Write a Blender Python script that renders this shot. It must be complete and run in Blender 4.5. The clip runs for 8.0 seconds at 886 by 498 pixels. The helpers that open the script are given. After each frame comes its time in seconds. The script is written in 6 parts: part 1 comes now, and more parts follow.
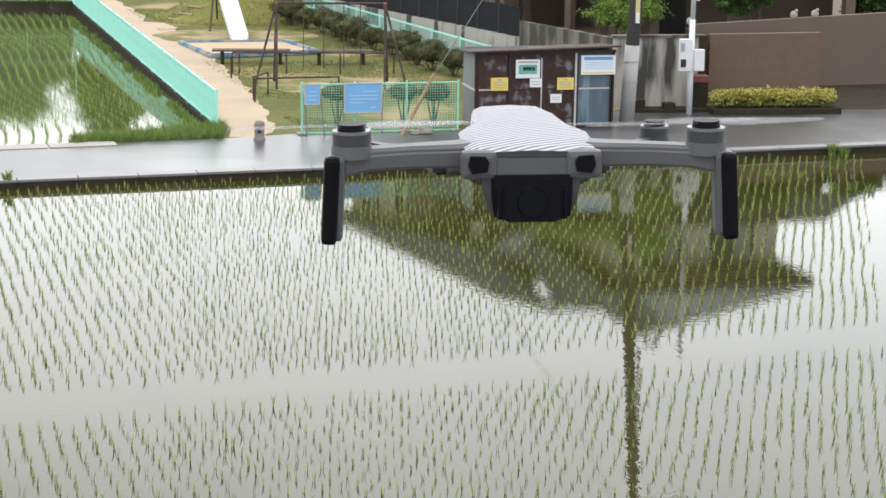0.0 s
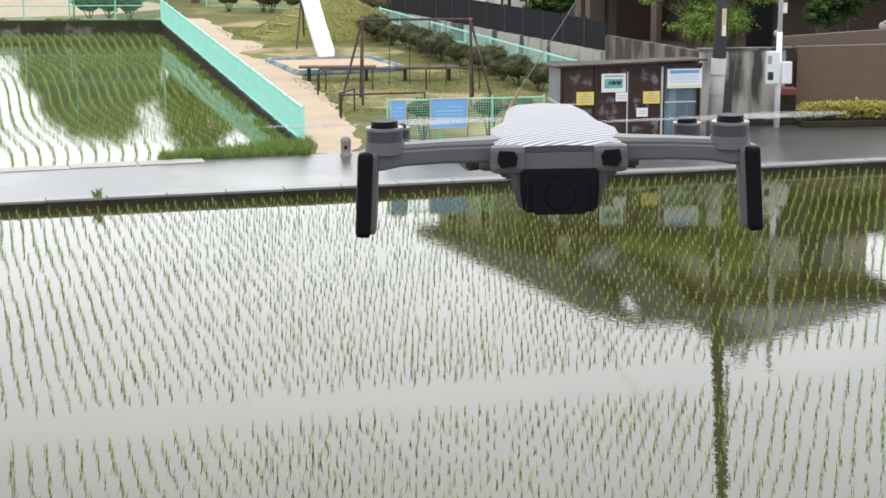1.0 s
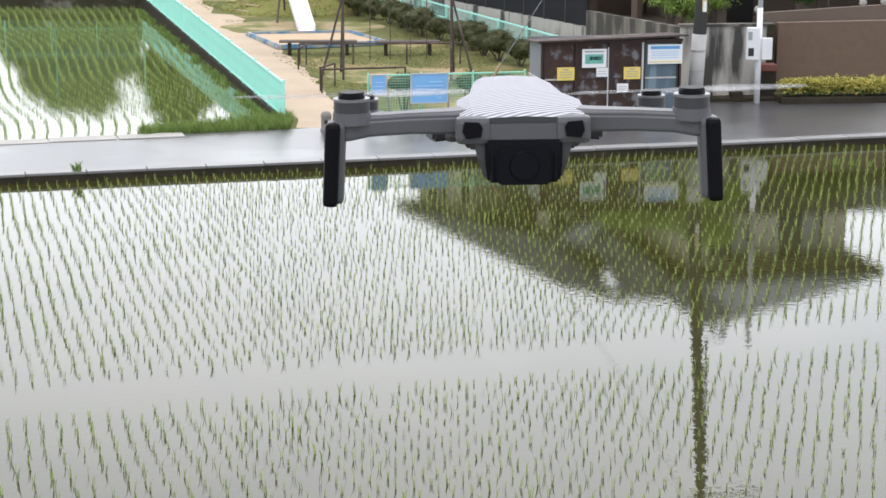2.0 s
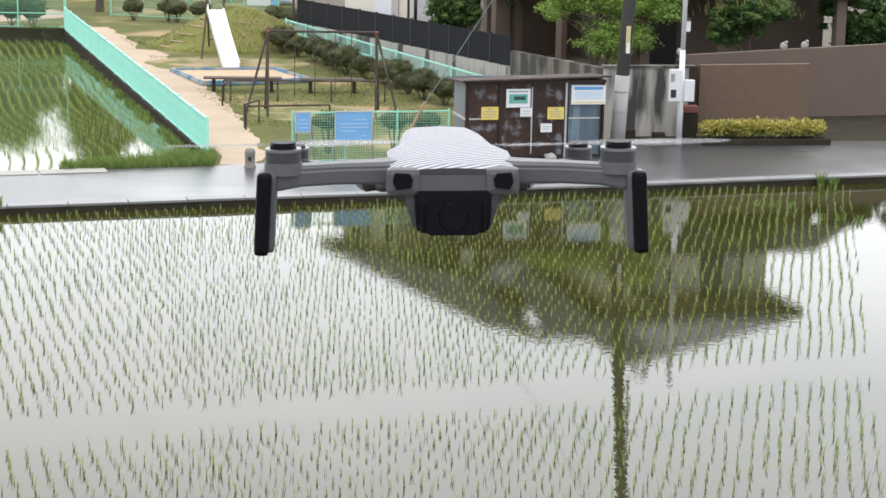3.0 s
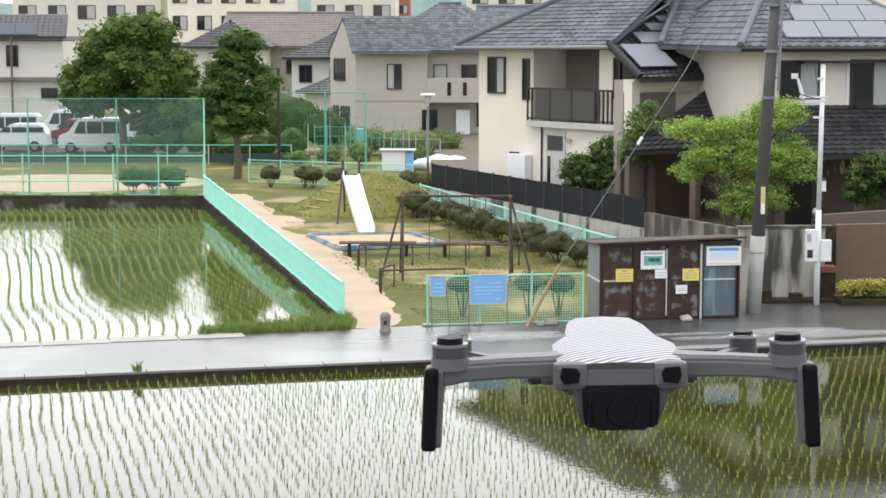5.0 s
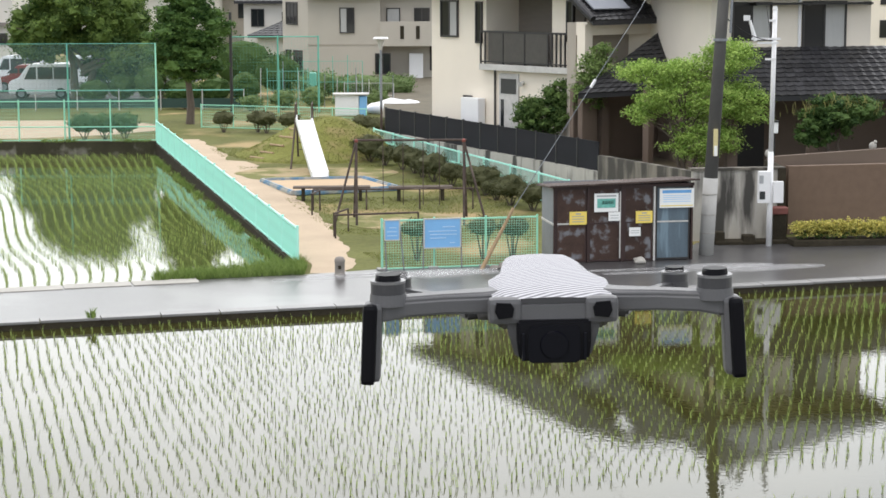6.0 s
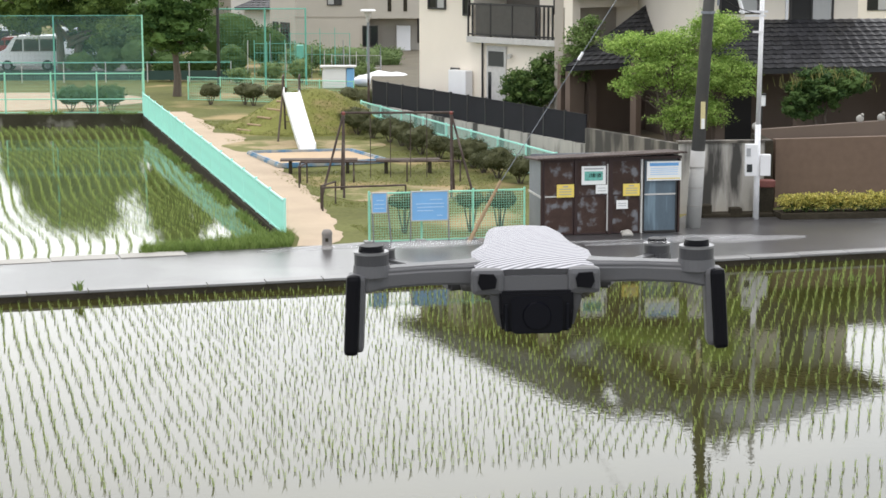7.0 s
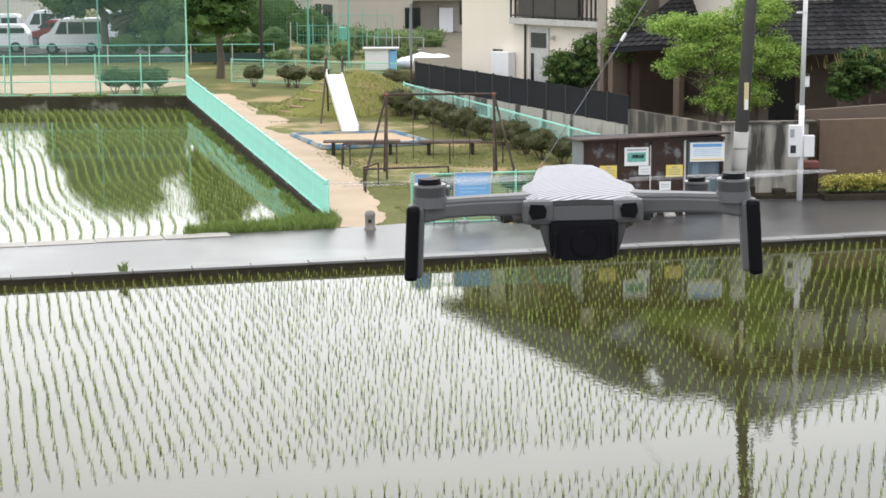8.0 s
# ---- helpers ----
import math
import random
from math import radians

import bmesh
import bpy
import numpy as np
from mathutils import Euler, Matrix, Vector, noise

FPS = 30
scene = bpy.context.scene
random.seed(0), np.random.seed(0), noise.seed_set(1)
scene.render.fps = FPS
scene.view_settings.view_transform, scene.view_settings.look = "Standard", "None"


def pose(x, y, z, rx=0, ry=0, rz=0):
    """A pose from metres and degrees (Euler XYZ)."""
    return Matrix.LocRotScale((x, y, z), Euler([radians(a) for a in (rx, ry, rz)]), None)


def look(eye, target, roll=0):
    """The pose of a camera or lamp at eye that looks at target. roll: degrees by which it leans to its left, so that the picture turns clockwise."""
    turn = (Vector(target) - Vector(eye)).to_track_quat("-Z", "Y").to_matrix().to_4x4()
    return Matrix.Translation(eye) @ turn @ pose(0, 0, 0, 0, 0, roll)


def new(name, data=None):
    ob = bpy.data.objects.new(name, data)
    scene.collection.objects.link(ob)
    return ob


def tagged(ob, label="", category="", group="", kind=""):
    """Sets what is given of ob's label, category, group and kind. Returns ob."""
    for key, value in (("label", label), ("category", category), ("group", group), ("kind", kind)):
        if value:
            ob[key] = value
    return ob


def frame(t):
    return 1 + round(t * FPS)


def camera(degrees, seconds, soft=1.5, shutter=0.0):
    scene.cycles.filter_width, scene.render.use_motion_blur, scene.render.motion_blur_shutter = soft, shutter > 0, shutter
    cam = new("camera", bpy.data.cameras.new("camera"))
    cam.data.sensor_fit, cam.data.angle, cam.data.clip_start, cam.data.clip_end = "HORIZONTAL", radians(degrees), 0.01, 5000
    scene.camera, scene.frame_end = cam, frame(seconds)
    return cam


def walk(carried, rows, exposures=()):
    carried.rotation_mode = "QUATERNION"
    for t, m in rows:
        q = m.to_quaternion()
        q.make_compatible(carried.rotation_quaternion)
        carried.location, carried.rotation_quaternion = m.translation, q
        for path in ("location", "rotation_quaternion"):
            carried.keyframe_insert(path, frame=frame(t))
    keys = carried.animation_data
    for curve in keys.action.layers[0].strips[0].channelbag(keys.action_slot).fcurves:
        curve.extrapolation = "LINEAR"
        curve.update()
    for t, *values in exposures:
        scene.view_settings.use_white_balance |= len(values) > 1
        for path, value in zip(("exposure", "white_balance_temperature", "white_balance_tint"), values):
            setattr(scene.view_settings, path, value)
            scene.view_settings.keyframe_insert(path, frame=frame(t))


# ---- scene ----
cam = camera(26.74, 8.0, soft=1.6)
PATH = [
    (0.0, pose(-0.0059, 0.0598, 6.9812, 77.448, -0.713, -3.368)),
    (0.5, pose(0.0030, 0.0414, 6.9807, 77.758, 0.136, -2.758)),
    (1.0, pose(0.0196, 0.0304, 6.9764, 77.909, 0.117, -0.799)),
    (1.5, pose(0.0334, 0.0238, 6.9704, 76.994, 1.007, 1.050)),
    (2.0, pose(0.0265, 0.0150, 6.9768, 77.146, -0.163, -1.351)),
    (2.2, pose(0.0142, 0.0185, 6.9830, 77.672, -0.687, -3.287)),
    (3.3, pose(0.0349, 0.0014, 6.9862, 78.461, -1.139, -3.515)),
    (3.5, pose(0.0458, 0.0004, 6.9884, 78.662, -1.052, -2.528)),
    (4.0, pose(0.0592, -0.0112, 6.9955, 80.320, -0.377, -0.348)),
    (4.2, pose(0.0527, -0.0160, 7.0014, 81.393, -0.154, 0.242)),
    (5.3, pose(0.0005, 0.0156, 6.9994, 83.339, -0.015, 0.432)),
    (5.5, pose(0.0007, 0.0055, 6.9992, 82.730, 0.026, -0.002)),
    (6.0, pose(0.0156, -0.0164, 7.0007, 81.562, 0.202, -1.012)),
    (6.5, pose(0.0149, -0.0260, 7.0046, 81.004, -0.008, -1.417)),
    (7.0, pose(0.0177, -0.0205, 7.0005, 80.723, 0.121, -1.391)),
    (7.5, pose(-0.0002, -0.0500, 6.9986, 80.481, 0.472, -1.253)),
    (8.0, pose(0.0099, -0.0937, 6.9852, 80.185, 0.335, -0.105)),
]
walk(cam, PATH, [(0.0, 0.12, 6750, 10), (1.0, 0.12, 6700, 10), (1.9, 0.13, 6550, 12), (2.3, 0.16, 6550, 12), (3.3, 0.12, 6750, 10), (3.5, 0.10, 6800, 10), (4.0, 0.36, 6800, 10), (4.6, 0.30, 6800, 10), (5.5, 0.10, 6800, 10), (8.0, 0.12, 6800, 10)])

# ---- world and light: a bright overcast sky after rain ----
SKY_STRENGTH = 0.10
CLOUD_STRENGTH = 1.0
BRIGHT_SIDE = (0.14, 0.86, 0.49)
world = bpy.data.worlds.new("overcast_sky")
scene.world = world
world.use_nodes = True
wn, wl = world.node_tree.nodes, world.node_tree.links
wn.clear()
w_out = wn.new("ShaderNodeOutputWorld")
w_add = wn.new("ShaderNodeAddShader")
w_bg, w_cloud = wn.new("ShaderNodeBackground"), wn.new("ShaderNodeBackground")
w_sky = wn.new("ShaderNodeTexSky")
w_sky.sky_type, w_sky.sun_disc = "NISHITA", False
w_sky.sun_elevation, w_sky.sun_rotation = radians(60), radians(-152)
w_bg.inputs["Strength"].default_value = SKY_STRENGTH
w_tc, w_map, w_noise, w_ramp = wn.new("ShaderNodeTexCoord"), wn.new("ShaderNodeMapping"), wn.new("ShaderNodeTexNoise"), wn.new("ShaderNodeValToRGB")
w_map.inputs["Scale"].default_value = (1.6, 1.6, 4.5)
w_noise.inputs["Scale"].default_value, w_noise.inputs["Detail"].default_value = 2.2, 5
w_ramp.color_ramp.elements[0].position, w_ramp.color_ramp.elements[0].color = 0.32, (0.84, 0.85, 0.865, 1)
w_ramp.color_ramp.elements[1].position, w_ramp.color_ramp.elements[1].color = 0.68, (1.0, 1.0, 0.985, 1)
# brighter lobe added to the cloud over the far houses, whitening the water's reflection
w_dot, w_rng, w_vm = wn.new("ShaderNodeVectorMath"), wn.new("ShaderNodeMapRange"), wn.new("ShaderNodeVectorMath")
w_dot.operation, w_vm.operation = "DOT_PRODUCT", "NORMALIZE"
w_dot.inputs[1].default_value = BRIGHT_SIDE
w_rng.inputs["From Min"].default_value, w_rng.inputs["From Max"].default_value = 0.1, 1.0
w_rng.inputs["To Min"].default_value, w_rng.inputs["To Max"].default_value = 0.84 * CLOUD_STRENGTH, 2.62 * CLOUD_STRENGTH
wl.new(w_tc.outputs["Generated"], w_vm.inputs[0])
wl.new(w_vm.outputs[0], w_dot.inputs[0])
wl.new(w_dot.outputs["Value"], w_rng.inputs["Value"])
wl.new(w_rng.outputs["Result"], w_cloud.inputs["Strength"])
wl.new(w_tc.outputs["Generated"], w_map.inputs["Vector"])
wl.new(w_map.outputs["Vector"], w_noise.inputs["Vector"])
wl.new(w_noise.outputs["Fac"], w_ramp.inputs["Fac"])
wl.new(w_ramp.outputs["Color"], w_cloud.inputs["Color"])
wl.new(w_sky.outputs["Color"], w_bg.inputs["Color"])
wl.new(w_bg.outputs["Background"], w_add.inputs[0])
wl.new(w_cloud.outputs["Background"], w_add.inputs[1])
wl.new(w_add.outputs["Shader"], w_out.inputs["Surface"])
sun = new("sun", bpy.data.lights.new("sun", "SUN"))
sun.data.energy, sun.data.angle, sun.data.color = 0.9, radians(30), (1.0, 0.97, 0.92)
sun.matrix_world = look((-9, -17, 40), (0, 0, 5))


# ---- materials ----
def mat(name, col, rough=0.7, metal=0.0, var=0.15, scale=6.0, fine=60.0, bump=0.15, stain=None, stain_amount=0.0, stain_scale=1.5, spec=0.5, per=0.0, stretch=(1, 1, 1)):
    """A painted or natural surface: two scales of mottling, optional stains of another colour and a fine relief."""
    m = bpy.data.materials.new(name)
    m.use_nodes = True
    nd, lk = m.node_tree.nodes, m.node_tree.links
    b = nd["Principled BSDF"]
    tc, mp = nd.new("ShaderNodeTexCoord"), nd.new("ShaderNodeMapping")
    mp.inputs["Scale"].default_value = stretch
    lk.new(tc.outputs["Object"], mp.inputs["Vector"])
    n1, n2 = nd.new("ShaderNodeTexNoise"), nd.new("ShaderNodeTexNoise")
    n1.inputs["Scale"].default_value, n1.inputs["Detail"].default_value = scale, 4
    n2.inputs["Scale"].default_value, n2.inputs["Detail"].default_value = fine, 3
    for n in (n1, n2):
        lk.new(mp.outputs["Vector"], n.inputs["Vector"])
    add = nd.new("ShaderNodeMath")
    add.operation = "ADD"
    lk.new(n1.outputs["Fac"], add.inputs[0])
    lk.new(n2.outputs["Fac"], add.inputs[1])
    rng = nd.new("ShaderNodeMapRange")
    rng.inputs["From Min"].default_value, rng.inputs["From Max"].default_value = 0.6, 1.4
    rng.inputs["To Min"].default_value, rng.inputs["To Max"].default_value = 1 - var, 1 + var
    lk.new(add.outputs[0], rng.inputs["Value"])
    value = rng.outputs["Result"]
    if per:
        info = nd.new("ShaderNodeObjectInfo")
        isl = nd.new("ShaderNodeNewGeometry")
        r2, mul = nd.new("ShaderNodeMath"), nd.new("ShaderNodeMath")
        sm, fr = nd.new("ShaderNodeMath"), nd.new("ShaderNodeMath")
        sm.operation, fr.operation, mul.operation, r2.operation = "ADD", "FRACT", "MULTIPLY", "MULTIPLY_ADD"
        lk.new(info.outputs["Random"], sm.inputs[0])
        lk.new(isl.outputs["Random Per Island"], sm.inputs[1])
        lk.new(sm.outputs[0], fr.inputs[0])
        r2.inputs[1].default_value, r2.inputs[2].default_value = 2 * per, 1 - per
        lk.new(fr.outputs[0], r2.inputs[0])
        lk.new(r2.outputs[0], mul.inputs[0])
        lk.new(value, mul.inputs[1])
        value = mul.outputs[0]
    hsv = nd.new("ShaderNodeHueSaturation")
    hsv.inputs["Color"].default_value = (*col, 1)
    lk.new(value, hsv.inputs["Value"])
    out = hsv.outputs["Color"]
    if stain:
        n3, rp, mx = nd.new("ShaderNodeTexNoise"), nd.new("ShaderNodeValToRGB"), nd.new("ShaderNodeMix")
        n3.inputs["Scale"].default_value, n3.inputs["Detail"].default_value = stain_scale, 6
        lk.new(mp.outputs["Vector"], n3.inputs["Vector"])
        rp.color_ramp.elements[0].position, rp.color_ramp.elements[1].position = 0.62 - stain_amount * 0.4, 0.72 - stain_amount * 0.3
        lk.new(n3.outputs["Fac"], rp.inputs["Fac"])
        mx.data_type = "RGBA"
        lk.new(rp.outputs["Color"], mx.inputs["Factor"])
        lk.new(out, mx.inputs["A"])
        mx.inputs["B"].default_value = (*stain, 1)
        out = mx.outputs["Result"]
    lk.new(out, b.inputs["Base Color"])
    b.inputs["Roughness"].default_value, b.inputs["Metallic"].default_value = rough, metal
    b.inputs["Specular IOR Level"].default_value = spec
    if bump:
        bp = nd.new("ShaderNodeBump")
        bp.inputs["Strength"].default_value, bp.inputs["Distance"].default_value = bump, 0.02
        lk.new(add.outputs[0], bp.inputs["Height"])
        lk.new(bp.outputs["Normal"], b.inputs["Normal"])
    return m


def leaf_mat(name, a, b_col, rough=0.7):
    m = bpy.data.materials.new(name)
    m.use_nodes = True
    nd, lk = m.node_tree.nodes, m.node_tree.links
    b = nd["Principled BSDF"]
    geo, ramp = nd.new("ShaderNodeNewGeometry"), nd.new("ShaderNodeValToRGB")
    ramp.color_ramp.elements[0].color, ramp.color_ramp.elements[1].color = (*a, 1), (*b_col, 1)
    lk.new(geo.outputs["Random Per Island"], ramp.inputs["Fac"])
    lk.new(ramp.outputs["Color"], b.inputs["Base Color"])
    b.inputs["Roughness"].default_value, b.inputs["Specular IOR Level"].default_value = rough, 0.25
    tr, mix = nd.new("ShaderNodeBsdfTranslucent"), nd.new("ShaderNodeMixShader")
    lk.new(ramp.outputs["Color"], tr.inputs["Color"])
    mix.inputs[0].default_value = 0.3
    lk.new(b.outputs[0], mix.inputs[1])
    lk.new(tr.outputs[0], mix.inputs[2])
    lk.new(mix.outputs[0], nd["Material Output"].inputs["Surface"])
    return m


def water_mat(name, col):
    m = bpy.data.materials.new(name)
    m.use_nodes = True
    nd, lk = m.node_tree.nodes, m.node_tree.links
    b = nd["Principled BSDF"]
    tc, n1, n2 = nd.new("ShaderNodeTexCoord"), nd.new("ShaderNodeTexNoise"), nd.new("ShaderNodeTexNoise")
    hsv, rng = nd.new("ShaderNodeHueSaturation"), nd.new("ShaderNodeMapRange")
    n1.inputs["Scale"].default_value, n1.inputs["Detail"].default_value = 0.8, 5
    n2.inputs["Scale"].default_value, n2.inputs["Detail"].default_value = 9.0, 2
    for n in (n1, n2):
        lk.new(tc.outputs["Object"], n.inputs["Vector"])
    rng.inputs["To Min"].default_value, rng.inputs["To Max"].default_value = 0.6, 1.4
    lk.new(n1.outputs["Fac"], rng.inputs["Value"])
    hsv.inputs["Color"].default_value = (*col, 1)
    lk.new(rng.outputs["Result"], hsv.inputs["Value"])
    lk.new(hsv.outputs["Color"], b.inputs["Base Color"])
    b.inputs["Roughness"].default_value, b.inputs["IOR"].default_value = 0.015, 1.335
    bp = nd.new("ShaderNodeBump")
    bp.inputs["Strength"].default_value, bp.inputs["Distance"].default_value = 0.035, 0.02
    lk.new(n2.outputs["Fac"], bp.inputs["Height"])
    lk.new(bp.outputs["Normal"], b.inputs["Normal"])
    return m


def glass_mat(name, col=(0.02, 0.022, 0.025), rough=0.05, spec=0.5):
    m = bpy.data.materials.new(name)
    m.use_nodes = True
    b = m.node_tree.nodes["Principled BSDF"]
    b.inputs["Base Color"].default_value, b.inputs["Roughness"].default_value, b.inputs["Specular IOR Level"].default_value = (*col, 1), rough, spec
    return m


def net_mat(name, col, cover):
    """Fine knotted net: the share `cover` of it is cord, the rest is open."""
    m = bpy.data.materials.new(name)
    m.use_nodes = True
    nd, lk = m.node_tree.nodes, m.node_tree.links
    b, clear, mix = nd["Principled BSDF"], nd.new("ShaderNodeBsdfTransparent"), nd.new("ShaderNodeMixShader")
    b.inputs["Base Color"].default_value, b.inputs["Roughness"].default_value = (*col, 1), 0.8
    tc, n1, rng = nd.new("ShaderNodeTexCoord"), nd.new("ShaderNodeTexNoise"), nd.new("ShaderNodeMapRange")
    n1.inputs["Scale"].default_value = 0.5
    rng.inputs["To Min"].default_value, rng.inputs["To Max"].default_value = cover * 0.6, cover * 1.4
    lk.new(tc.outputs["Object"], n1.inputs["Vector"])
    lk.new(n1.outputs["Fac"], rng.inputs["Value"])
    lk.new(rng.outputs["Result"], mix.inputs[0])
    lk.new(clear.outputs[0], mix.inputs[1])
    lk.new(b.outputs[0], mix.inputs[2])
    lk.new(mix.outputs[0], nd["Material Output"].inputs["Surface"])
    return m


FINE_NET = net_mat("fine_teal_net", (0.27, 0.48, 0.42), 0.15)
WATER = water_mat("paddy_water", (0.036, 0.034, 0.010))
WATER_GREEN = water_mat("algae_green_water", (0.080, 0.095, 0.030))
MUD = mat("mud", (0.09, 0.075, 0.045), 0.8, var=0.3, scale=0.5)
GRASS = mat("grass_ground", (0.125, 0.130, 0.045), 0.95, var=0.3, scale=0.5, fine=9, bump=0.5, stain=(0.33, 0.25, 0.13), stain_amount=0.2, stain_scale=0.3, spec=0.15)
SAND = mat("sandy_path", (0.46, 0.365, 0.27), 0.95, var=0.16, scale=0.8, fine=30, spec=0.2)
WORN = mat("worn_turf", (0.36, 0.285, 0.17), 0.95, var=0.25, scale=1.1, fine=14, spec=0.15, stain=(0.16, 0.165, 0.06), stain_amount=0.42, stain_scale=0.9)
SANDBOX = mat("sandbox_sand", (0.50, 0.37, 0.24), 0.95, var=0.1, scale=1.2, fine=40)
# part of the puddle sheen is painted in as lighter colour patches
ASPHALT = mat("wet_asphalt", (0.062, 0.060, 0.062), 0.28, var=0.25, scale=0.5, fine=60, bump=0.12, stain=(0.12, 0.12, 0.12), stain_amount=0.3, stain_scale=0.35)
CONC = mat("concrete", (0.36, 0.345, 0.315), 0.75, var=0.2, scale=1.2, fine=25)
CONC_WET = mat("wet_concrete", (0.21, 0.206, 0.205), 0.45, var=0.2, scale=1.2, fine=25)
CONC_DARK = mat("mossy_dark_concrete", (0.040, 0.034, 0.024), 0.95, var=0.4, scale=2, fine=20, spec=0.12)
MOSSY_BANK = mat("mossy_old_bank", (0.050, 0.046, 0.030), 0.95, var=0.4, scale=1.5, fine=20, spec=0.12, stain=(0.19, 0.18, 0.15), stain_amount=0.16, stain_scale=1.3)
CONC_STAIN = mat("streaked_concrete", (0.42, 0.40, 0.36), 0.8, var=0.15, scale=1.5, stain=(0.055, 0.052, 0.046), stain_amount=0.32, stain_scale=1.0, stretch=(2.2, 2.2, 0.35))
CONC_DIRTY = mat("weathered_concrete", (0.20, 0.18, 0.15), 0.85, var=0.25, scale=1.5, stain=(0.050, 0.045, 0.038), stain_amount=0.6, stain_scale=1.1, stretch=(1.6, 1.6, 0.4))
TURQ = mat("turquoise_paint", (0.42, 0.84, 0.73), 0.5, var=0.08, scale=3)
TEAL = mat("teal_green_wire", (0.13, 0.42, 0.33), 0.5, var=0.12, scale=3)
MINT = mat("mint_green_paint", (0.30, 0.68, 0.50), 0.5, var=0.1, scale=3)
NETMAT = mat("dark_green_netting", (0.022, 0.055, 0.045), 0.7, var=0.1)
BLACKPANEL = mat("black_sheet_panel", (0.012, 0.012, 0.016), 0.75, var=0.25, scale=1.5, spec=0.25)
RUST = mat("rusted_steel", (0.055, 0.036, 0.030), 0.75, var=0.3, scale=4, stain=(0.13, 0.10, 0.085), stain_amount=0.25, stain_scale=2.2)
RUST_DOOR = mat("rusted_brown_sheet", (0.062, 0.036, 0.028), 0.65, var=0.45, scale=3.5, stain=(0.17, 0.175, 0.19), stain_amount=0.22, stain_scale=3.6, per=0.2, spec=0.3)
SHEET_GREY = mat("grey_sheet_metal", (0.20, 0.215, 0.235), 0.55, var=0.2, scale=2)
SHEET_BLUE = mat("blue_grey_plastic_sheet", (0.085, 0.12, 0.15), 0.45, var=0.3, scale=1.4, stain=(0.16, 0.23, 0.28), stain_amount=0.3, stain_scale=1.6, stretch=(3, 3, 0.4))
FRAME_RED = mat("dark_red_frame", (0.036, 0.017, 0.015), 0.6, var=0.25)
PALE_PAINT = mat("peeling_pale_paint", (0.50, 0.49, 0.47), 0.6, var=0.2)
PAPER = mat("white_paper", (0.80, 0.81, 0.80), 0.5, var=0.03)
PAPER_Y = mat("yellow_paper", (0.80, 0.62, 0.14), 0.5, var=0.05)
INK_BLUE = mat("blue_print", (0.13, 0.36, 0.68), 0.5, var=0.05)
INK_TEAL = mat("teal_print", (0.14, 0.42, 0.36), 0.5, var=0.4, scale=14)
INK_GREY = mat("grey_print", (0.35, 0.36, 0.37), 0.6, var=0.05)
SIGN_BLUE = mat("faded_blue_sign", (0.20, 0.45, 0.76), 0.45, var=0.08, scale=2)
SIGN_WHITE = mat("pale_sign_print", (0.42, 0.61, 0.82), 0.5, var=0.05)
WOOD = mat("weathered_wood", (0.34, 0.24, 0.14), 0.8, var=0.25, scale=3, stretch=(4, 4, 0.6))
WOOD_DARK = mat("dark_weathered_wood", (0.095, 0.07, 0.055), 0.8, var=0.3, scale=3)
STEEL_WHITE = mat("white_metal", (0.78, 0.78, 0.79), 0.35, var=0.04, scale=3)
POLE_GREY = mat("grey_concrete_pole", (0.115, 0.112, 0.108), 0.8, var=0.2, scale=1.5)
POLE_WRAP = mat("pale_pole_sleeve", (0.40, 0.395, 0.38), 0.75, var=0.12, scale=1.5)
BLUE_KERB = mat("blue_painted_kerb", (0.09, 0.22, 0.36), 0.7, var=0.25, scale=3, stain=(0.36, 0.36, 0.34), stain_amount=0.5, stain_scale=2)
STONE = mat("grey_stone", (0.22, 0.20, 0.18), 0.8, var=0.3, scale=6)
CREAM = mat("cream_stucco", (0.79, 0.72, 0.62), 0.9, var=0.06, scale=0.7, fine=40)
# half the cream colour; also stands for cream stucco in shade
BEIGE_CREAM_SHADE = mat("beige_cream_shade_stucco", (0.40, 0.36, 0.31), 0.9, var=0.08, scale=0.7)
GREY_WALL = mat("grey_beige_siding", (0.45, 0.415, 0.36), 0.85, var=0.06, scale=0.8)
WHITE_WALL = mat("off_white_wall", (0.66, 0.63, 0.57), 0.85, var=0.06, scale=0.5)
BROWN_WALL = mat("brown_stucco", (0.155, 0.115, 0.09), 0.9, var=0.12, scale=1)
BROWN_TILE = mat("brown_wall_tile", (0.175, 0.115, 0.08), 0.75, var=0.15, scale=5, per=0.2)
ROOF_GREY = mat("grey_roof_tile", (0.136, 0.146, 0.165), 0.75, var=0.2, scale=2, per=0.3, spec=0.2)
ROOF_DARK = mat("dark_roof_tile", (0.032, 0.032, 0.035), 0.45, var=0.2, scale=2, per=0.35, spec=0.35)
ROOF_BROWN = mat("brown_grey_roof", (0.19, 0.165, 0.15), 0.7, var=0.3, scale=1.2)
SOLAR = mat("solar_panel", (0.25, 0.265, 0.30), 0.5, var=0.05, scale=1, spec=0.12)
BRONZE = mat("dark_bronze_aluminium", (0.022, 0.020, 0.020), 0.45, var=0.1)
GLASS = glass_mat("window_glass")
CURTAIN = mat("pale_curtain", (0.42, 0.42, 0.41), 0.5, var=0.08, stretch=(6, 6, 0.5))
CAR_WHITE = mat("white_car_paint", (0.74, 0.77, 0.80), 0.25, var=0.03)
CAR_RED = mat("dark_red_car_paint", (0.20, 0.02, 0.025), 0.25, var=0.03)
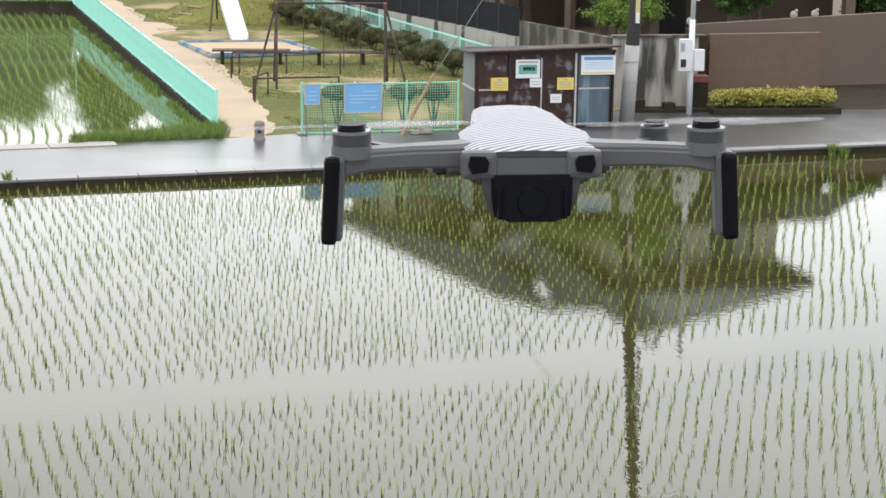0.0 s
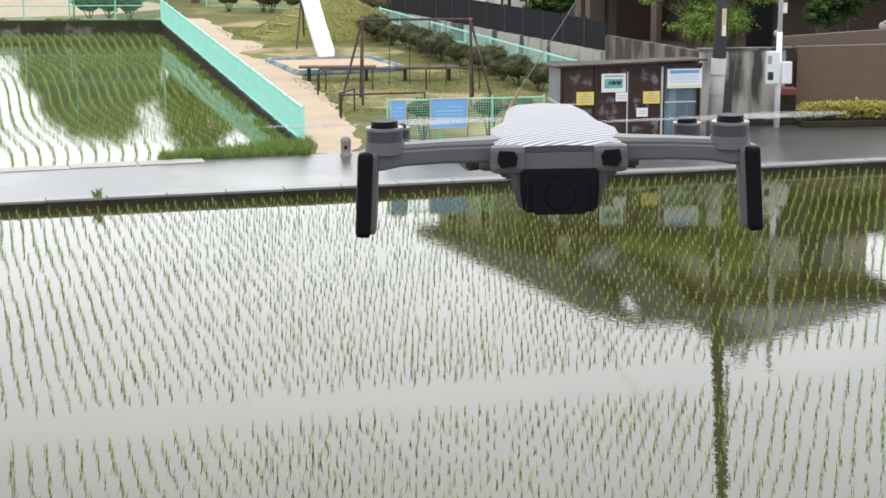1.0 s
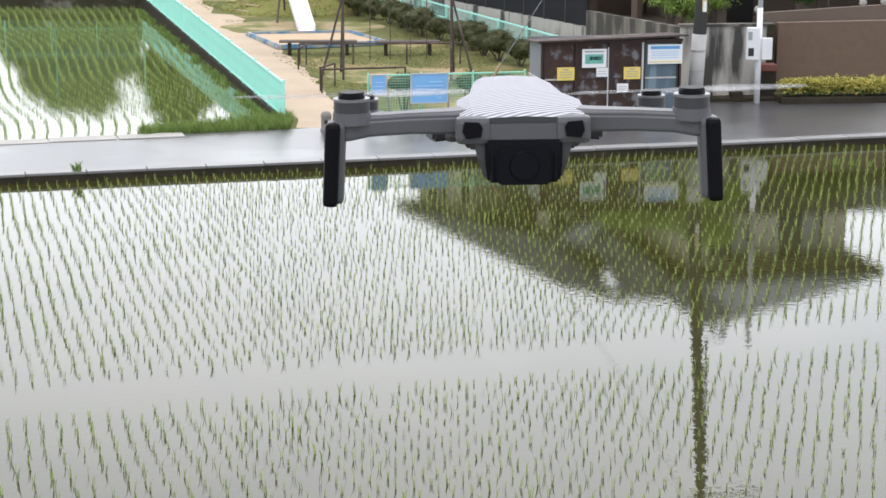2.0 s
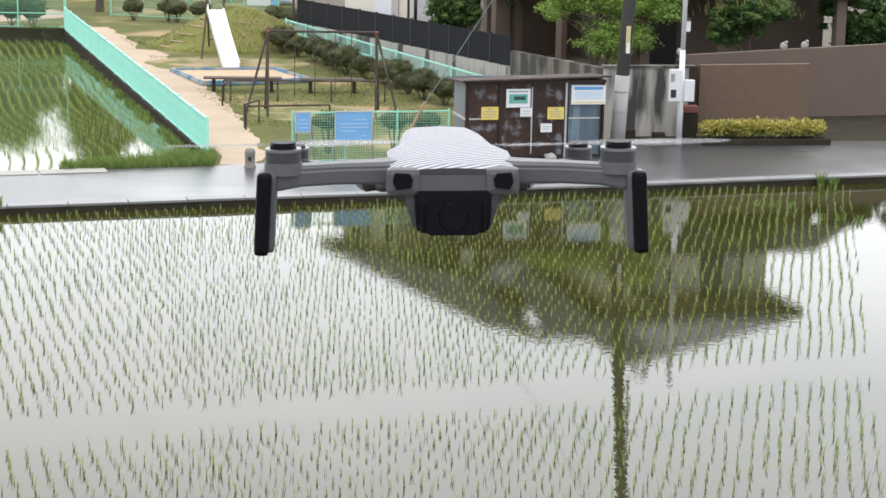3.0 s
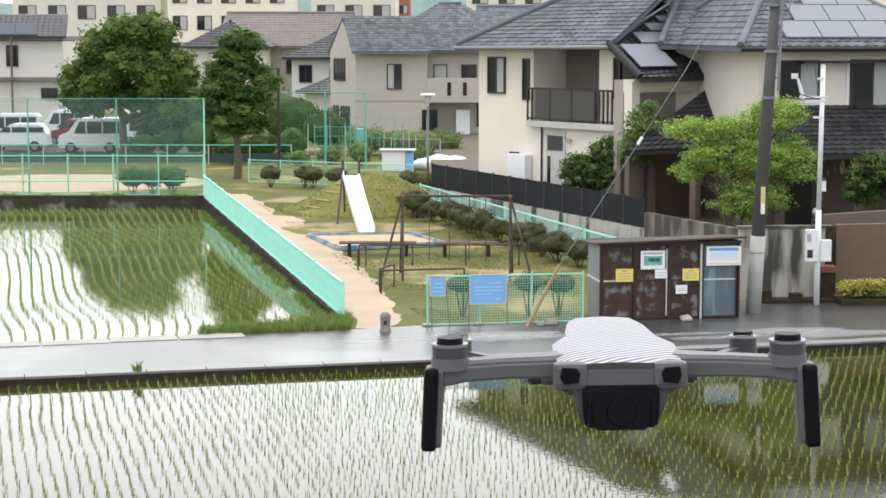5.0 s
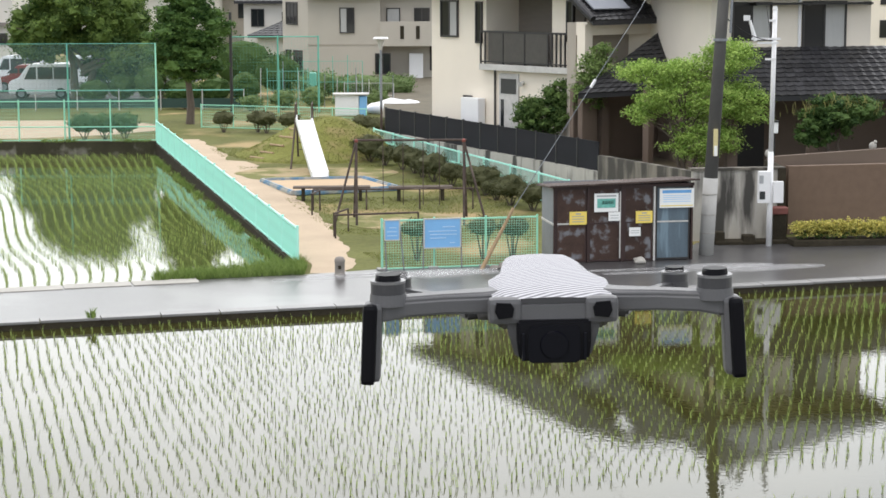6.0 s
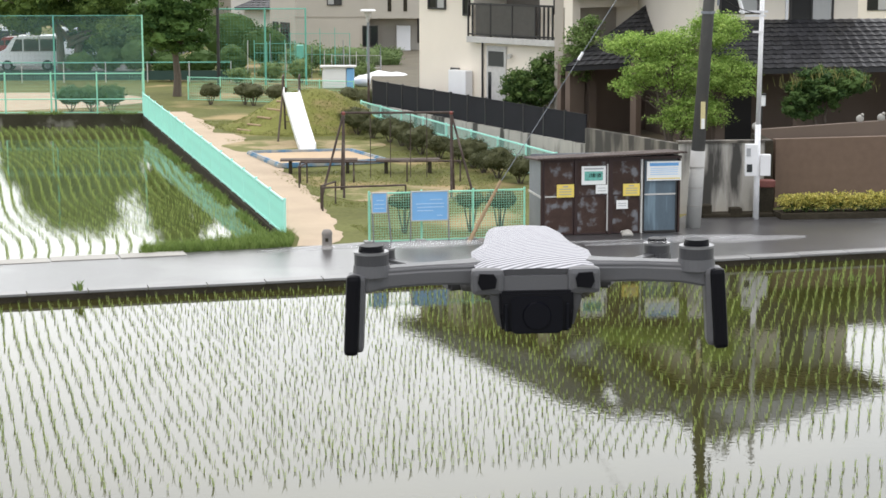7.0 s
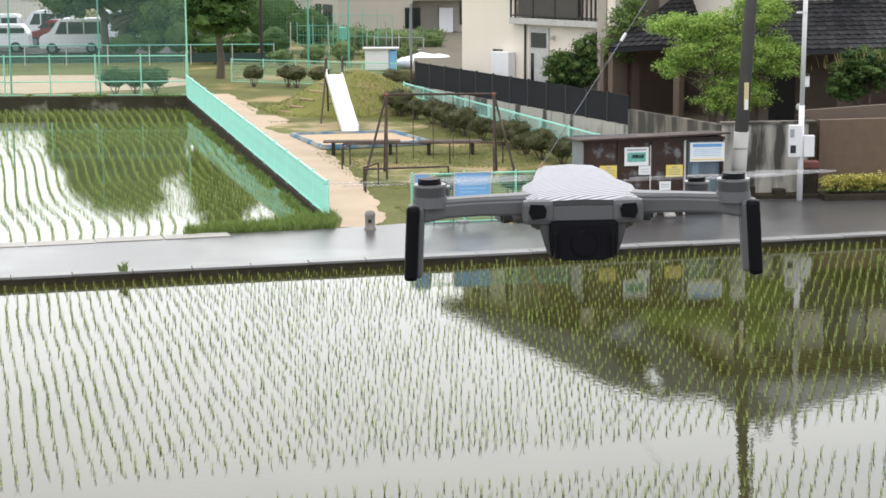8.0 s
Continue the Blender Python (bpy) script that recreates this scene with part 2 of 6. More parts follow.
TYRE = mat("tyre_rubber", (0.02, 0.02, 0.02), 0.9, var=0.1)
BARK = mat("bark", (0.12, 0.095, 0.075), 0.95, var=0.3, scale=5, stretch=(3, 3, 0.6))
RICE_LEAF = leaf_mat("rice_blades", (0.14, 0.21, 0.05), (0.42, 0.50, 0.17))
GRASS_LEAF = leaf_mat("grass_blades", (0.085, 0.145, 0.03), (0.26, 0.35, 0.10))
MAPLE_LEAF = leaf_mat("bright_maple_leaf", (0.17, 0.30, 0.055), (0.44, 0.58, 0.16))
DARK_LEAF = leaf_mat("dark_evergreen_leaf", (0.025, 0.06, 0.018), (0.10, 0.17, 0.045))
CAMPHOR_LEAF = leaf_mat("camphor_leaf", (0.030, 0.068, 0.016), (0.17, 0.25, 0.060))
GINKGO_LEAF = leaf_mat("ginkgo_leaf", (0.032, 0.080, 0.020), (0.12, 0.21, 0.052))
HEDGE_LEAF = leaf_mat("round_shrub_leaf", (0.036, 0.048, 0.020), (0.13, 0.13, 0.060))
YELLOW_LEAF = leaf_mat("yellow_hedge_leaf", (0.20, 0.22, 0.05), (0.70, 0.60, 0.17))


# ---- builders ----
def part(name, bm, material, parent=None, label="", smooth=False):
    me = bpy.data.meshes.new(name)
    bm.to_mesh(me)
    bm.free()
    for m in (material if isinstance(material, (list, tuple)) else (material,)):
        me.materials.append(m)
    if smooth:
        for p in me.polygons:
            p.use_smooth = True
    ob = new(name, me)
    ob.parent = parent
    return tagged(ob, label)


def thing(name, x, y, z, rz=0.0, label="", category="", group="", kind=""):
    ob = new(name)
    ob.matrix_world = pose(x, y, z, 0, 0, rz)
    return tagged(ob, label, category, group, kind)


def B():
    return bmesh.new()


def box(bm, x0, x1, y0, y1, z0, z1, m=None, bevel=0.0, mi=0):
    vs = [bm.verts.new(p) for p in ((x0, y0, z0), (x1, y0, z0), (x1, y1, z0), (x0, y1, z0), (x0, y0, z1), (x1, y0, z1), (x1, y1, z1), (x0, y1, z1))]
    fs = [bm.faces.new([vs[i] for i in f]) for f in ((0, 3, 2, 1), (4, 5, 6, 7), (0, 1, 5, 4), (1, 2, 6, 5), (2, 3, 7, 6), (3, 0, 4, 7))]
    for f in fs:
        f.material_index = mi
    if bevel:
        es = list({e for f in fs for e in f.edges})
        vs = [v for v in bmesh.ops.bevel(bm, geom=es, offset=bevel, segments=2, affect="EDGES", profile=0.6)["verts"]]
    if m is not None:
        bmesh.ops.transform(bm, matrix=m, verts=vs)
    return bm


def walls(parent, material, boxes, label=""):
    """Wall pieces of one house, each a part of its own."""
    for q in boxes:
        part("wall", box(bmesh.new(), *q), material, parent, label)


def tube(bm, p, q, r0, r1=None, n=8, cap=True):
    p, q = Vector(p), Vector(q)
    r1 = r0 if r1 is None else r1
    d = (q - p).normalized()
    u = d.orthogonal().normalized()
    w = d.cross(u)
    a = [bm.verts.new(p + r0 * (u * math.cos(2 * math.pi * i / n) + w * math.sin(2 * math.pi * i / n))) for i in range(n)]
    b = [bm.verts.new(q + r1 * (u * math.cos(2 * math.pi * i / n) + w * math.sin(2 * math.pi * i / n))) for i in range(n)]
    for i in range(n):
        bm.faces.new((a[i], a[(i + 1) % n], b[(i + 1) % n], b[i]))
    if cap:
        bm.faces.new(a[::-1])
        bm.faces.new(b)
    return bm


def beam(bm, p, q, w, h):
    """A square bar from p to q, w wide and h high."""
    p, q = Vector(p), Vector(q)
    d = (q - p).normalized()
    s = d.cross(Vector((0, 0, 1)))
    s = s.normalized() if s.length > 1e-4 else Vector((1, 0, 0))
    t = s.cross(d)
    c = [(-1, -1), (1, -1), (1, 1), (-1, 1)]
    a = [bm.verts.new(p + s * i * w / 2 + t * j * h / 2) for i, j in c]
    b = [bm.verts.new(q + s * i * w / 2 + t * j * h / 2) for i, j in c]
    for i in range(4):
        bm.faces.new((a[i], a[(i + 1) % 4], b[(i + 1) % 4], b[i]))
    bm.faces.new(a[::-1])
    bm.faces.new(b)
    return bm


def slab(bm, pts, z0, z1):
    """A prism over a plan polygon; z1 may be one height or one per corner."""
    zs = z1 if isinstance(z1, (list, tuple)) else [z1] * len(pts)
    lo = [bm.verts.new((x, y, z0)) for x, y in pts]
    hi = [bm.verts.new((x, y, z)) for (x, y), z in zip(pts, zs)]
    n = len(pts)
    bm.faces.new(hi)
    bm.faces.new(lo[::-1])
    for i in range(n):
        bm.faces.new((lo[i], lo[(i + 1) % n], hi[(i + 1) % n], hi[i]))
    bmesh.ops.recalc_face_normals(bm, faces=bm.faces)
    return bm


def wall_between(name, x0, y0, x1, y1, z0, z1, thick, material, label, z1b=None, kind="structure", category="wall"):
    a = math.degrees(math.atan2(y1 - y0, x1 - x0))
    ln = math.hypot(x1 - x0, y1 - y0)
    w = B()
    zb = z1 if z1b is None else z1b
    vs = [(0, 0, 0), (ln, 0, 0), (ln, thick, 0), (0, thick, 0), (0, 0, z1 - z0), (ln, 0, zb - z0), (ln, thick, zb - z0), (0, thick, z1 - z0)]
    v = [w.verts.new(p) for p in vs]
    for f in ((0, 3, 2, 1), (4, 5, 6, 7), (0, 1, 5, 4), (1, 2, 6, 5), (2, 3, 7, 6), (3, 0, 4, 7)):
        w.faces.new([v[i] for i in f])
    ob = part(name, w, material)
    ob.matrix_world = pose(x0, y0, z0, 0, 0, a)
    return tagged(ob, label, category, "", kind)


def land(y):
    """Height of the ground: level along the road, rising gently through the park."""
    return 0.15 + 0.35 * min(1.0, max(0.0, (y - 46) / 26))


def blades(bm, x, y, z, n, h, spread, width, rng, lean=0.35):
    """A tuft of n bent blades."""
    for _ in range(n):
        a, k = rng.uniform(0, 6.283), rng.uniform(0.6, 1.0)
        px, py = x + rng.uniform(-spread, spread), y + rng.uniform(-spread, spread)
        dx, dy = math.cos(a) * lean * h * k, math.sin(a) * lean * h * k
        b = rng.uniform(0, 6.283)
        wx, wy = math.cos(b) * width, math.sin(b) * width
        hz = h * k
        v = [bm.verts.new(p) for p in ((px - wx, py - wy, z), (px + wx, py + wy, z), (px + dx * 0.35 + wx * 0.8, py + dy * 0.35 + wy * 0.8, z + hz * 0.6), (px + dx * 0.35 - wx * 0.8, py + dy * 0.35 - wy * 0.8, z + hz * 0.6), (px + dx, py + dy, z + hz))]
        bm.faces.new(v[:4])
        bm.faces.new((v[3], v[2], v[4]))
    return bm


ball = bmesh.new()
bmesh.ops.create_icosphere(ball, subdivisions=2, radius=1)
ball.verts.index_update()
BALL_VERTS = [v.co.copy() for v in ball.verts]
BALL_FACES = [[v.index for v in f.verts] for f in ball.faces]
ball.free()


def leaves(bm, cx, cy, cz, rx, ry, rz, clumps, per, size, rng, clump_r=0.35, shell=0.45, flat=0.6, core=0.0):
    """A crown: clumps scattered through an uneven ellipsoid, each of many small leaves, round a dense leafy core."""
    for _ in range(clumps):
        while True:
            p = Vector((rng.uniform(-1, 1), rng.uniform(-1, 1), rng.uniform(-1, 1)))
            if shell < p.length < 1:
                break
        k = 0.82 + 0.3 * noise.noise(p * 1.7 + Vector((cx, cy, cz)))
        c = Vector((cx + p.x * rx * k, cy + p.y * ry * k, cz + p.z * rz * k))
        r = clump_r * rng.uniform(0.6, 1.25)
        if core:
            made = []
            for o in BALL_VERTS:
                k2 = core * r * (1 + 0.9 * noise.noise(o * 2.6 + c))
                made.append(bm.verts.new(c + Vector((o.x * k2, o.y * k2, o.z * k2 * (0.35 + 0.6 * flat)))))
            for f in BALL_FACES:
                bm.faces.new([made[i] for i in f])
        for _ in range(per):
            q = Vector((rng.gauss(0, 1), rng.gauss(0, 1), rng.gauss(0, 1))).normalized() * r * 1.05 * rng.random() ** 0.5
            q.z *= flat
            n = (Vector((rng.uniform(-1, 1), rng.uniform(-1, 1), rng.uniform(0.1, 1.3)))).normalized()
            u = n.orthogonal().normalized()
            u.rotate(Matrix.Rotation(rng.uniform(0, 6.28), 3, n))
            w = n.cross(u)
            s = size * rng.uniform(0.6, 1.25)
            o = c + q
            v = [bm.verts.new(o + d) for d in (-u * s, -w * s * 0.5, u * s, w * s * 0.5)]
            bm.faces.new(v)
    return bm


def tree(name, x, y, z, height, trunk_r, crowns, leaf, size, clumps, per, label, seed, clump_r=0.4, lean=0.0, category="tree", stems=1, flat=0.6, core=0.48):
    """crowns: ellipsoids (dx, dy, z above the base, rx, ry, rz)."""
    rng = random.Random(seed)
    t = thing(name, x, y, z, 0, label, category)
    tk = B()
    top = crowns[0][2]
    for s in range(stems):
        ox = (s - (stems - 1) / 2) * trunk_r * 3
        pts = [Vector((ox * (1 + 1.5 * k / 5) + lean * k / 5 + rng.uniform(-.06, .06) * k, rng.uniform(-.06, .06) * k, top * 1.05 * k / 5)) for k in range(6)]
        for i in range(5):
            tube(tk, pts[i], pts[i + 1], trunk_r * (1.15 - 0.19 * i), trunk_r * (1.15 - 0.19 * (i + 1)), 8)
    for c in crowns:
        for _ in range(5):
            st = Vector((lean * .5, 0, c[2] * rng.uniform(0.45, 0.9)))
            en = Vector((c[0] + rng.uniform(-.7, .7) * c[3], c[1] + rng.uniform(-.7, .7) * c[4], c[2] + rng.uniform(-.3, .6) * c[5]))
            mid = (st + en) / 2 + Vector((0, 0, 0.12 * c[5]))
            tube(tk, st, mid, trunk_r * 0.45, trunk_r * 0.28, 6)
            tube(tk, mid, en, trunk_r * 0.28, trunk_r * 0.08, 6)
    part("trunk", tk, BARK, t)
    cr = B()
    vol = sum(c[3] * c[5] for c in crowns)
    for c in crowns:
        leaves(cr, *c, int(clumps * c[3] * c[5] / vol), per, size, rng, clump_r, 0.45, flat, core)
    part("crown", cr, leaf, t)
    return t


def bush(name, x, y, z, rx, ry, h, leaf, size, clumps, per, label, seed, group="", stem=0.25, clump_r=0.14, category="shrub"):
    rng = random.Random(seed)
    t = thing(name, x, y, z, 0, label, category, group)
    st = B()
    for k in range(4):
        a = k * 1.57 + rng.uniform(-.4, .4)
        tube(st, (0.03 * math.cos(a), 0.03 * math.sin(a), -0.02), (rx * 0.45 * math.cos(a), ry * 0.45 * math.sin(a), stem + h * 0.3), 0.025, 0.012, 6)
    part("stem", st, BARK, t)
    cr = B()
    bmesh.ops.create_icosphere(cr, subdivisions=3, radius=1, matrix=Matrix.Translation((0, 0, stem + (h - stem) / 2)) @ Matrix.Diagonal((rx * .74, ry * .74, (h - stem) * .37, 1)))
    for v in cr.verts:
        v.co += v.normal * 0.12 * noise.noise(v.co * 5 + Vector((seed, 0, 0)))
    leaves(cr, 0, 0, stem + (h - stem) / 2, rx, ry, (h - stem) / 2, clumps, per, size, rng, clump_r, 0.3)
    part("crown", cr, leaf, t)
    return t


def window(parent, x, z, w, h, y=0.0, panes=2, fills=(), frame=BRONZE, depth=0.07, turn=None):
    """A sliding window on a wall that faces -y at y: surround, panes, sill and dividing stile. fills gives a material per pane."""
    m = turn if turn is not None else Matrix()
    f = B()
    t = 0.06
    box(f, x, x + w, y - depth, y + 0.02, z + h - t, z + h, m)
    box(f, x, x + w, y - depth, y + 0.02, z, z + t, m)
    box(f, x, x + t, y - depth, y + 0.02, z + t, z + h - t, m)
    box(f, x + w - t, x + w, y - depth, y + 0.02, z + t, z + h - t, m)
    for i in range(1, panes):
        xx = x + w * i / panes
        box(f, xx - t / 2, xx + t / 2, y - depth + 0.01, y + 0.02, z + t, z + h - t, m)
    win = part("window", f, frame, parent)
    for i in range(panes):
        g = B()
        a, c = x + w * i / panes + (t if i == 0 else t / 2), x + w * (i + 1) / panes - (t if i == panes - 1 else t / 2)
        box(g, a, c, y - depth + 0.03, y - 0.005, z + t, z + h - t, m)
        part("pane", g, fills[i % len(fills)] if fills else GLASS, win)
    return win


def tile_face(bm, e0, e1, r0, r1, w=0.30, course=0.26, lift=0.035):
    """Overlapping tiles on a roof face with the eave e0-e1 and the ridge r0-r1 (r0 above e0)."""
    e0, e1, r0, r1 = map(Vector, (e0, e1, r0, r1))
    n = (e1 - e0).cross(r0 - e0 if (r0 - e0).length > 0.1 else r1 - e1)
    n = n.normalized() * (1 if n.z > 0 else -1)
    rows = max(1, round(((r0 + r1) / 2 - (e0 + e1) / 2).length / course))
    for j in range(rows):
        a0, a1 = e0.lerp(r0, j / rows), e1.lerp(r1, j / rows)
        b0, b1 = e0.lerp(r0, min(1, (j + 1.12) / rows)), e1.lerp(r1, min(1, (j + 1.12) / rows))
        k = max(1, round((a1 - a0).length / w))
        for i in range(k):
            s0, s1, sm = i / k, (i + 0.97) / k, (i + 0.4) / k
            p = [a0.lerp(a1, s0) + n * lift * 1.7, a0.lerp(a1, sm) + n * lift * 0.9, a0.lerp(a1, s1) + n * lift * 1.7, b0.lerp(b1, s1) + n * lift * 0.7, b0.lerp(b1, sm) + n * lift * 0.1, b0.lerp(b1, s0) + n * lift * 0.7]
            v = [bm.verts.new(q) for q in p]
            u = [bm.verts.new(q) for q in (a0.lerp(a1, s0), a0.lerp(a1, sm), a0.lerp(a1, s1))]
            bm.faces.new((v[0], v[1], v[4], v[5]))
            bm.faces.new((v[1], v[2], v[3], v[4]))
            bm.faces.new((u[0], u[1], v[1], v[0]))
            bm.faces.new((u[1], u[2], v[2], v[1]))
    return bm


def roof(parent, faces, material, thick=0.14, tiles=True, ridges=(), w=0.30, course=0.26):
    """faces: (e0, e1, r0, r1) each; under-sheet with thickness, tiles over it and ridge caps."""
    u = B()
    for e0, e1, r0, r1 in faces:
        pts = [Vector(e0), Vector(e1), Vector(r1), Vector(r0)]
        if (pts[2] - pts[3]).length < 0.05:
            pts = pts[:3]
        hi = [u.verts.new(p) for p in pts]
        lo = [u.verts.new(p - Vector((0, 0, thick))) for p in pts]
        u.faces.new(hi)
        u.faces.new(lo[::-1])
        for i in range(len(pts)):
            u.faces.new((lo[i], lo[(i + 1) % len(pts)], hi[(i + 1) % len(pts)], hi[i]))
    r = part("roof", u, material, parent)
    if tiles:
        t = B()
        for f in faces:
            tile_face(t, *f, w, course)
        tagged(part("roof_tiles", t, material, r), kind="stuff")
    for p, q in ridges:
        c = B()
        tube(c, Vector(p) + Vector((0, 0, 0.06)), Vector(q) + Vector((0, 0, 0.06)), 0.11, 0.11, 8)
        part("ridge_cap", c, material, r)
    return r

# ---- ground, water, road ----
g = B()
box(g, -1500, 1500, -300, 3000, -0.6, -0.14)
tagged(part("ground", g, MUD), "dark muddy ground under the flooded fields", "ground", "", "structure")

def front(x):
    return 38.4 + 0.25 * x

g = B()
slab(g, [(-90, -40), (90, -40), (90, 46), (30, 46), (25, front(25)), (-2.5, front(-2.5)), (-90, front(-90))], -0.05, 0.0)
tagged(part("water", g, WATER), "still shallow paddy water mirroring a white sky", "water", "", "structure")
g = B()
slab(g, [(-90, 18.6), (-2.5, 42.2), (-2.75, 43.4), (-9.75, 72.1), (-90, 72.1)], -0.05, 0.10)
tagged(part("water", g, WATER_GREEN), "flooded rice paddy beside the park fence", "water", "", "structure")

g = B()
P1 = [(-90, front(-90)), (-2.5, front(-2.5)), (-2.5, 42.2), (-90, 18.6)]
slab(g, P1, -0.3, 0.15)
slab(g, [(-2.5, front(-2.5)), (25, front(25)), (400, 44.65), (400, 46), (-3.25, 46), (-2.66, 43.6), (-2.5, 43.45)], -0.3, 0.15)
slab(g, [(-3.2, 46), (400, 46), (400, 72), (-9.75, 72)], -0.3, [0.15, 0.15, 0.5, 0.5])
slab(g, [(-900, 72), (900, 72), (900, 2800), (-900, 2800)], -0.3, 0.5)
tagged(part("ground", g, GRASS), "park lawn of short patchy grass over sandy soil", "ground", "", "structure")

g = B()
slab(g, [(-90, front(-90) + 0.32), (-2.5, front(-2.5) + 0.32), (25, front(25) + 0.32), (60, front(25) + 0.32), (60, 48.2), (9.3, 47.2), (7.3, 46.9), (6.6, 45.2), (3.0, 43.55), (-0.9, 42.85), (-1.7, 42.5), (-2.45, 42.2), (-90, 18.5)], 0.05, 0.165)
tagged(part("road", g, ASPHALT), "narrow wet asphalt lane with pale puddle sheen partly painted in", "road", "", "structure")
g = B()
slab(g, [(13.0, 47.15), (60, 48.1), (60, 60.8), (13.0, 50.9)], 0.0, [0.172, 0.172, 0.42, 0.27])
tagged(part("driveway", g, CONC_DARK), "damp concrete driveway beside the brown garden wall", "driveway", "", "structure")
# edging blocks of the lane, beside the near field, and their dark wet face
rng = random.Random(4)
kerb = thing("kerb", 0, 38.4, 0, math.degrees(math.atan(0.25)), "long concrete lane edge with a dark wet face over the water", "kerb", "", "structure")
k = B()
box(k, -60, 25, -0.015, 0.33, -0.3, 0.142)
part("kerb_face", k, CONC_DARK, kerb)
kb = B()
box(kb, 0.008, 1.19, -0.03, 0.325, 0.13, 0.185, bevel=0.012)
km = part("kerb_block", kb, CONC_WET, kerb)
km.matrix_basis = pose(-22, 0, 0)
for i in range(1, 32):
    c = new("kerb_block", km.data)
    c.parent, c.matrix_basis = kerb, pose(-22 + 1.2 * i, rng.uniform(-.008, .008), rng.uniform(-.006, .006), 0, 0, rng.uniform(-.3, .3))
# coping slabs between the lane and the side paddy
cop = thing("coping", -2.9, 42.15, 0, math.degrees(math.atan(0.27)), "low concrete coping slabs along the lane", "kerb", "", "structure")
kb = B()
box(kb, -1.48, -0.02, -0.52, 0.05, 0.0, 0.19, bevel=0.012)
km = part("slab", kb, CONC, cop)
km.matrix_basis = pose(-2.0, 0, 0)
for i in range(1, 9):
    c = new("slab", km.data)
    c.parent, c.matrix_basis = cop, pose(-2.0 - 1.5 * i, rng.uniform(-.02, .02), rng.uniform(-.01, .01), 0, 0, rng.uniform(-.6, .6))

# sandy path into the park and the bare earth round the play things
g = B()
n = 90
for i in range(n):
    t0, t1 = i / n, (i + 1) / n
    def edge(t):
        y = 42.4 + 31.3 * t
        xl = -2.45 - 7.35 * max(0, (y - 43.7) / 28.3) + 0.12
        w = 1.05 + 0.75 * min(1, max(0, (y - 44) / 6)) + 0.35 * noise.noise(Vector((y * .55, 4, 0))) + 0.2 * noise.noise(Vector((y * 1.7, 9, 0))) + (0.5 * max(0, math.sin((t - .25) * 4.2)) if .25 < t < .75 else 0)
        return (xl, y, land(y) + 0.012), (xl + w, y, land(y) + 0.012)
    a, b = edge(t0), edge(t1)
    g.faces.new([g.verts.new(p) for p in (a[0], a[1], b[1], b[0])])
bmesh.ops.recalc_face_normals(g, faces=g.faces)
tagged(part("path", g, SAND), "pale trodden sandy path along the park fence", "path", "", "structure")
def patch(cx, cy, rx, ry, seed, lab, m=WORN):
    b = B()
    pts = []
    for i in range(40):
        a = 2 * math.pi * i / 40
        r = 1 + 0.18 * noise.noise(Vector((math.cos(a) * 1.6, math.sin(a) * 1.6, seed)))
        pts.append((cx + rx * r * math.cos(a), cy + ry * r * math.sin(a)))
    slab(b, pts, 0.0, [land(y) + 0.016 for x, y in pts])
    tagged(part("bare_earth", b, m), lab, "bare earth", "", "structure")
patch(-0.1, 51.0, 1.9, 1.5, 3, "worn bare earth under the swing frame")
patch(-3.3, 62.0, 2.6, 2.0, 9, "bare sandy earth round the slide foot")
patch(-16.5, 79.0, 6.0, 4.5, 5, "pale sandy sports ground behind the net", SAND)

# retaining wall between side paddy and park, and the far bank
w = wall_between("wall_west", -2.72, 43.5, -9.87, 72.0, -0.3, 0.17, -0.16, CONC_DARK, "low mossy concrete wall under the turquoise fence", 0.52)
w = wall_between("wall_bank", -60, 71.85, -9.7, 71.85, -0.3, 0.6, 0.2, MOSSY_BANK, "mossy old concrete bank behind the paddy")

# house plot behind its retaining walls
g = B()
slab(g, [(-0.7, 68.3), (5.6, 54.15), (7.35, 47.4), (9.6, 47.6), (9.75, 50.36), (30, 54.66), (40, 56.8), (40, 112), (-1.2, 112), (-1.2, 80)], -0.2, 1.0)
tagged(part("ground", g, mat("garden_soil", (0.10, 0.085, 0.055), 0.9, var=0.3, scale=0.8)), "raised garden soil of the house plot", "ground", "", "structure")
wall_between("wall_park", -0.95, 68.2, 5.46, 54.0, -0.2, 1.24, 0.16, CONC_STAIN, "streaked concrete retaining wall beside the park")
wall_between("wall_shed", 5.46, 54.0, 7.25, 47.2, -0.2, 1.72, 0.16, CONC_DIRTY, "dark weathered concrete garden wall behind the shed", 1.95)
wall_between("wall_pole", 7.2, 47.15, 9.55, 47.4, -0.2, 1.97, 0.16, CONC_STAIN, "pale concrete wall with black rain streaks", 2.0)
cp = wall_between("wall_cap", 7.15, 47.1, 9.6, 47.36, 1.975, 2.04, 0.26, CONC_DIRTY, "thin dark coping on the streaked wall", 2.04)
wall_between("wall_gate", 9.62, 47.3, 9.62, 49.3, 0.1, 2.02, 0.2, CONC_DARK, "dark concrete return wall by the gate")
wall_between("wall_brown", 9.85, 48.1, 12.95, 48.73, 0.1, 1.98, 0.2, BROWN_TILE, "brown tiled garden wall behind the yellow hedge")
wall_between("wall_upper", 9.75, 50.2, 30, 54.5, 0.1, 2.02, 0.2, BROWN_WALL, "upper brown rendered garden wall", 2.9)

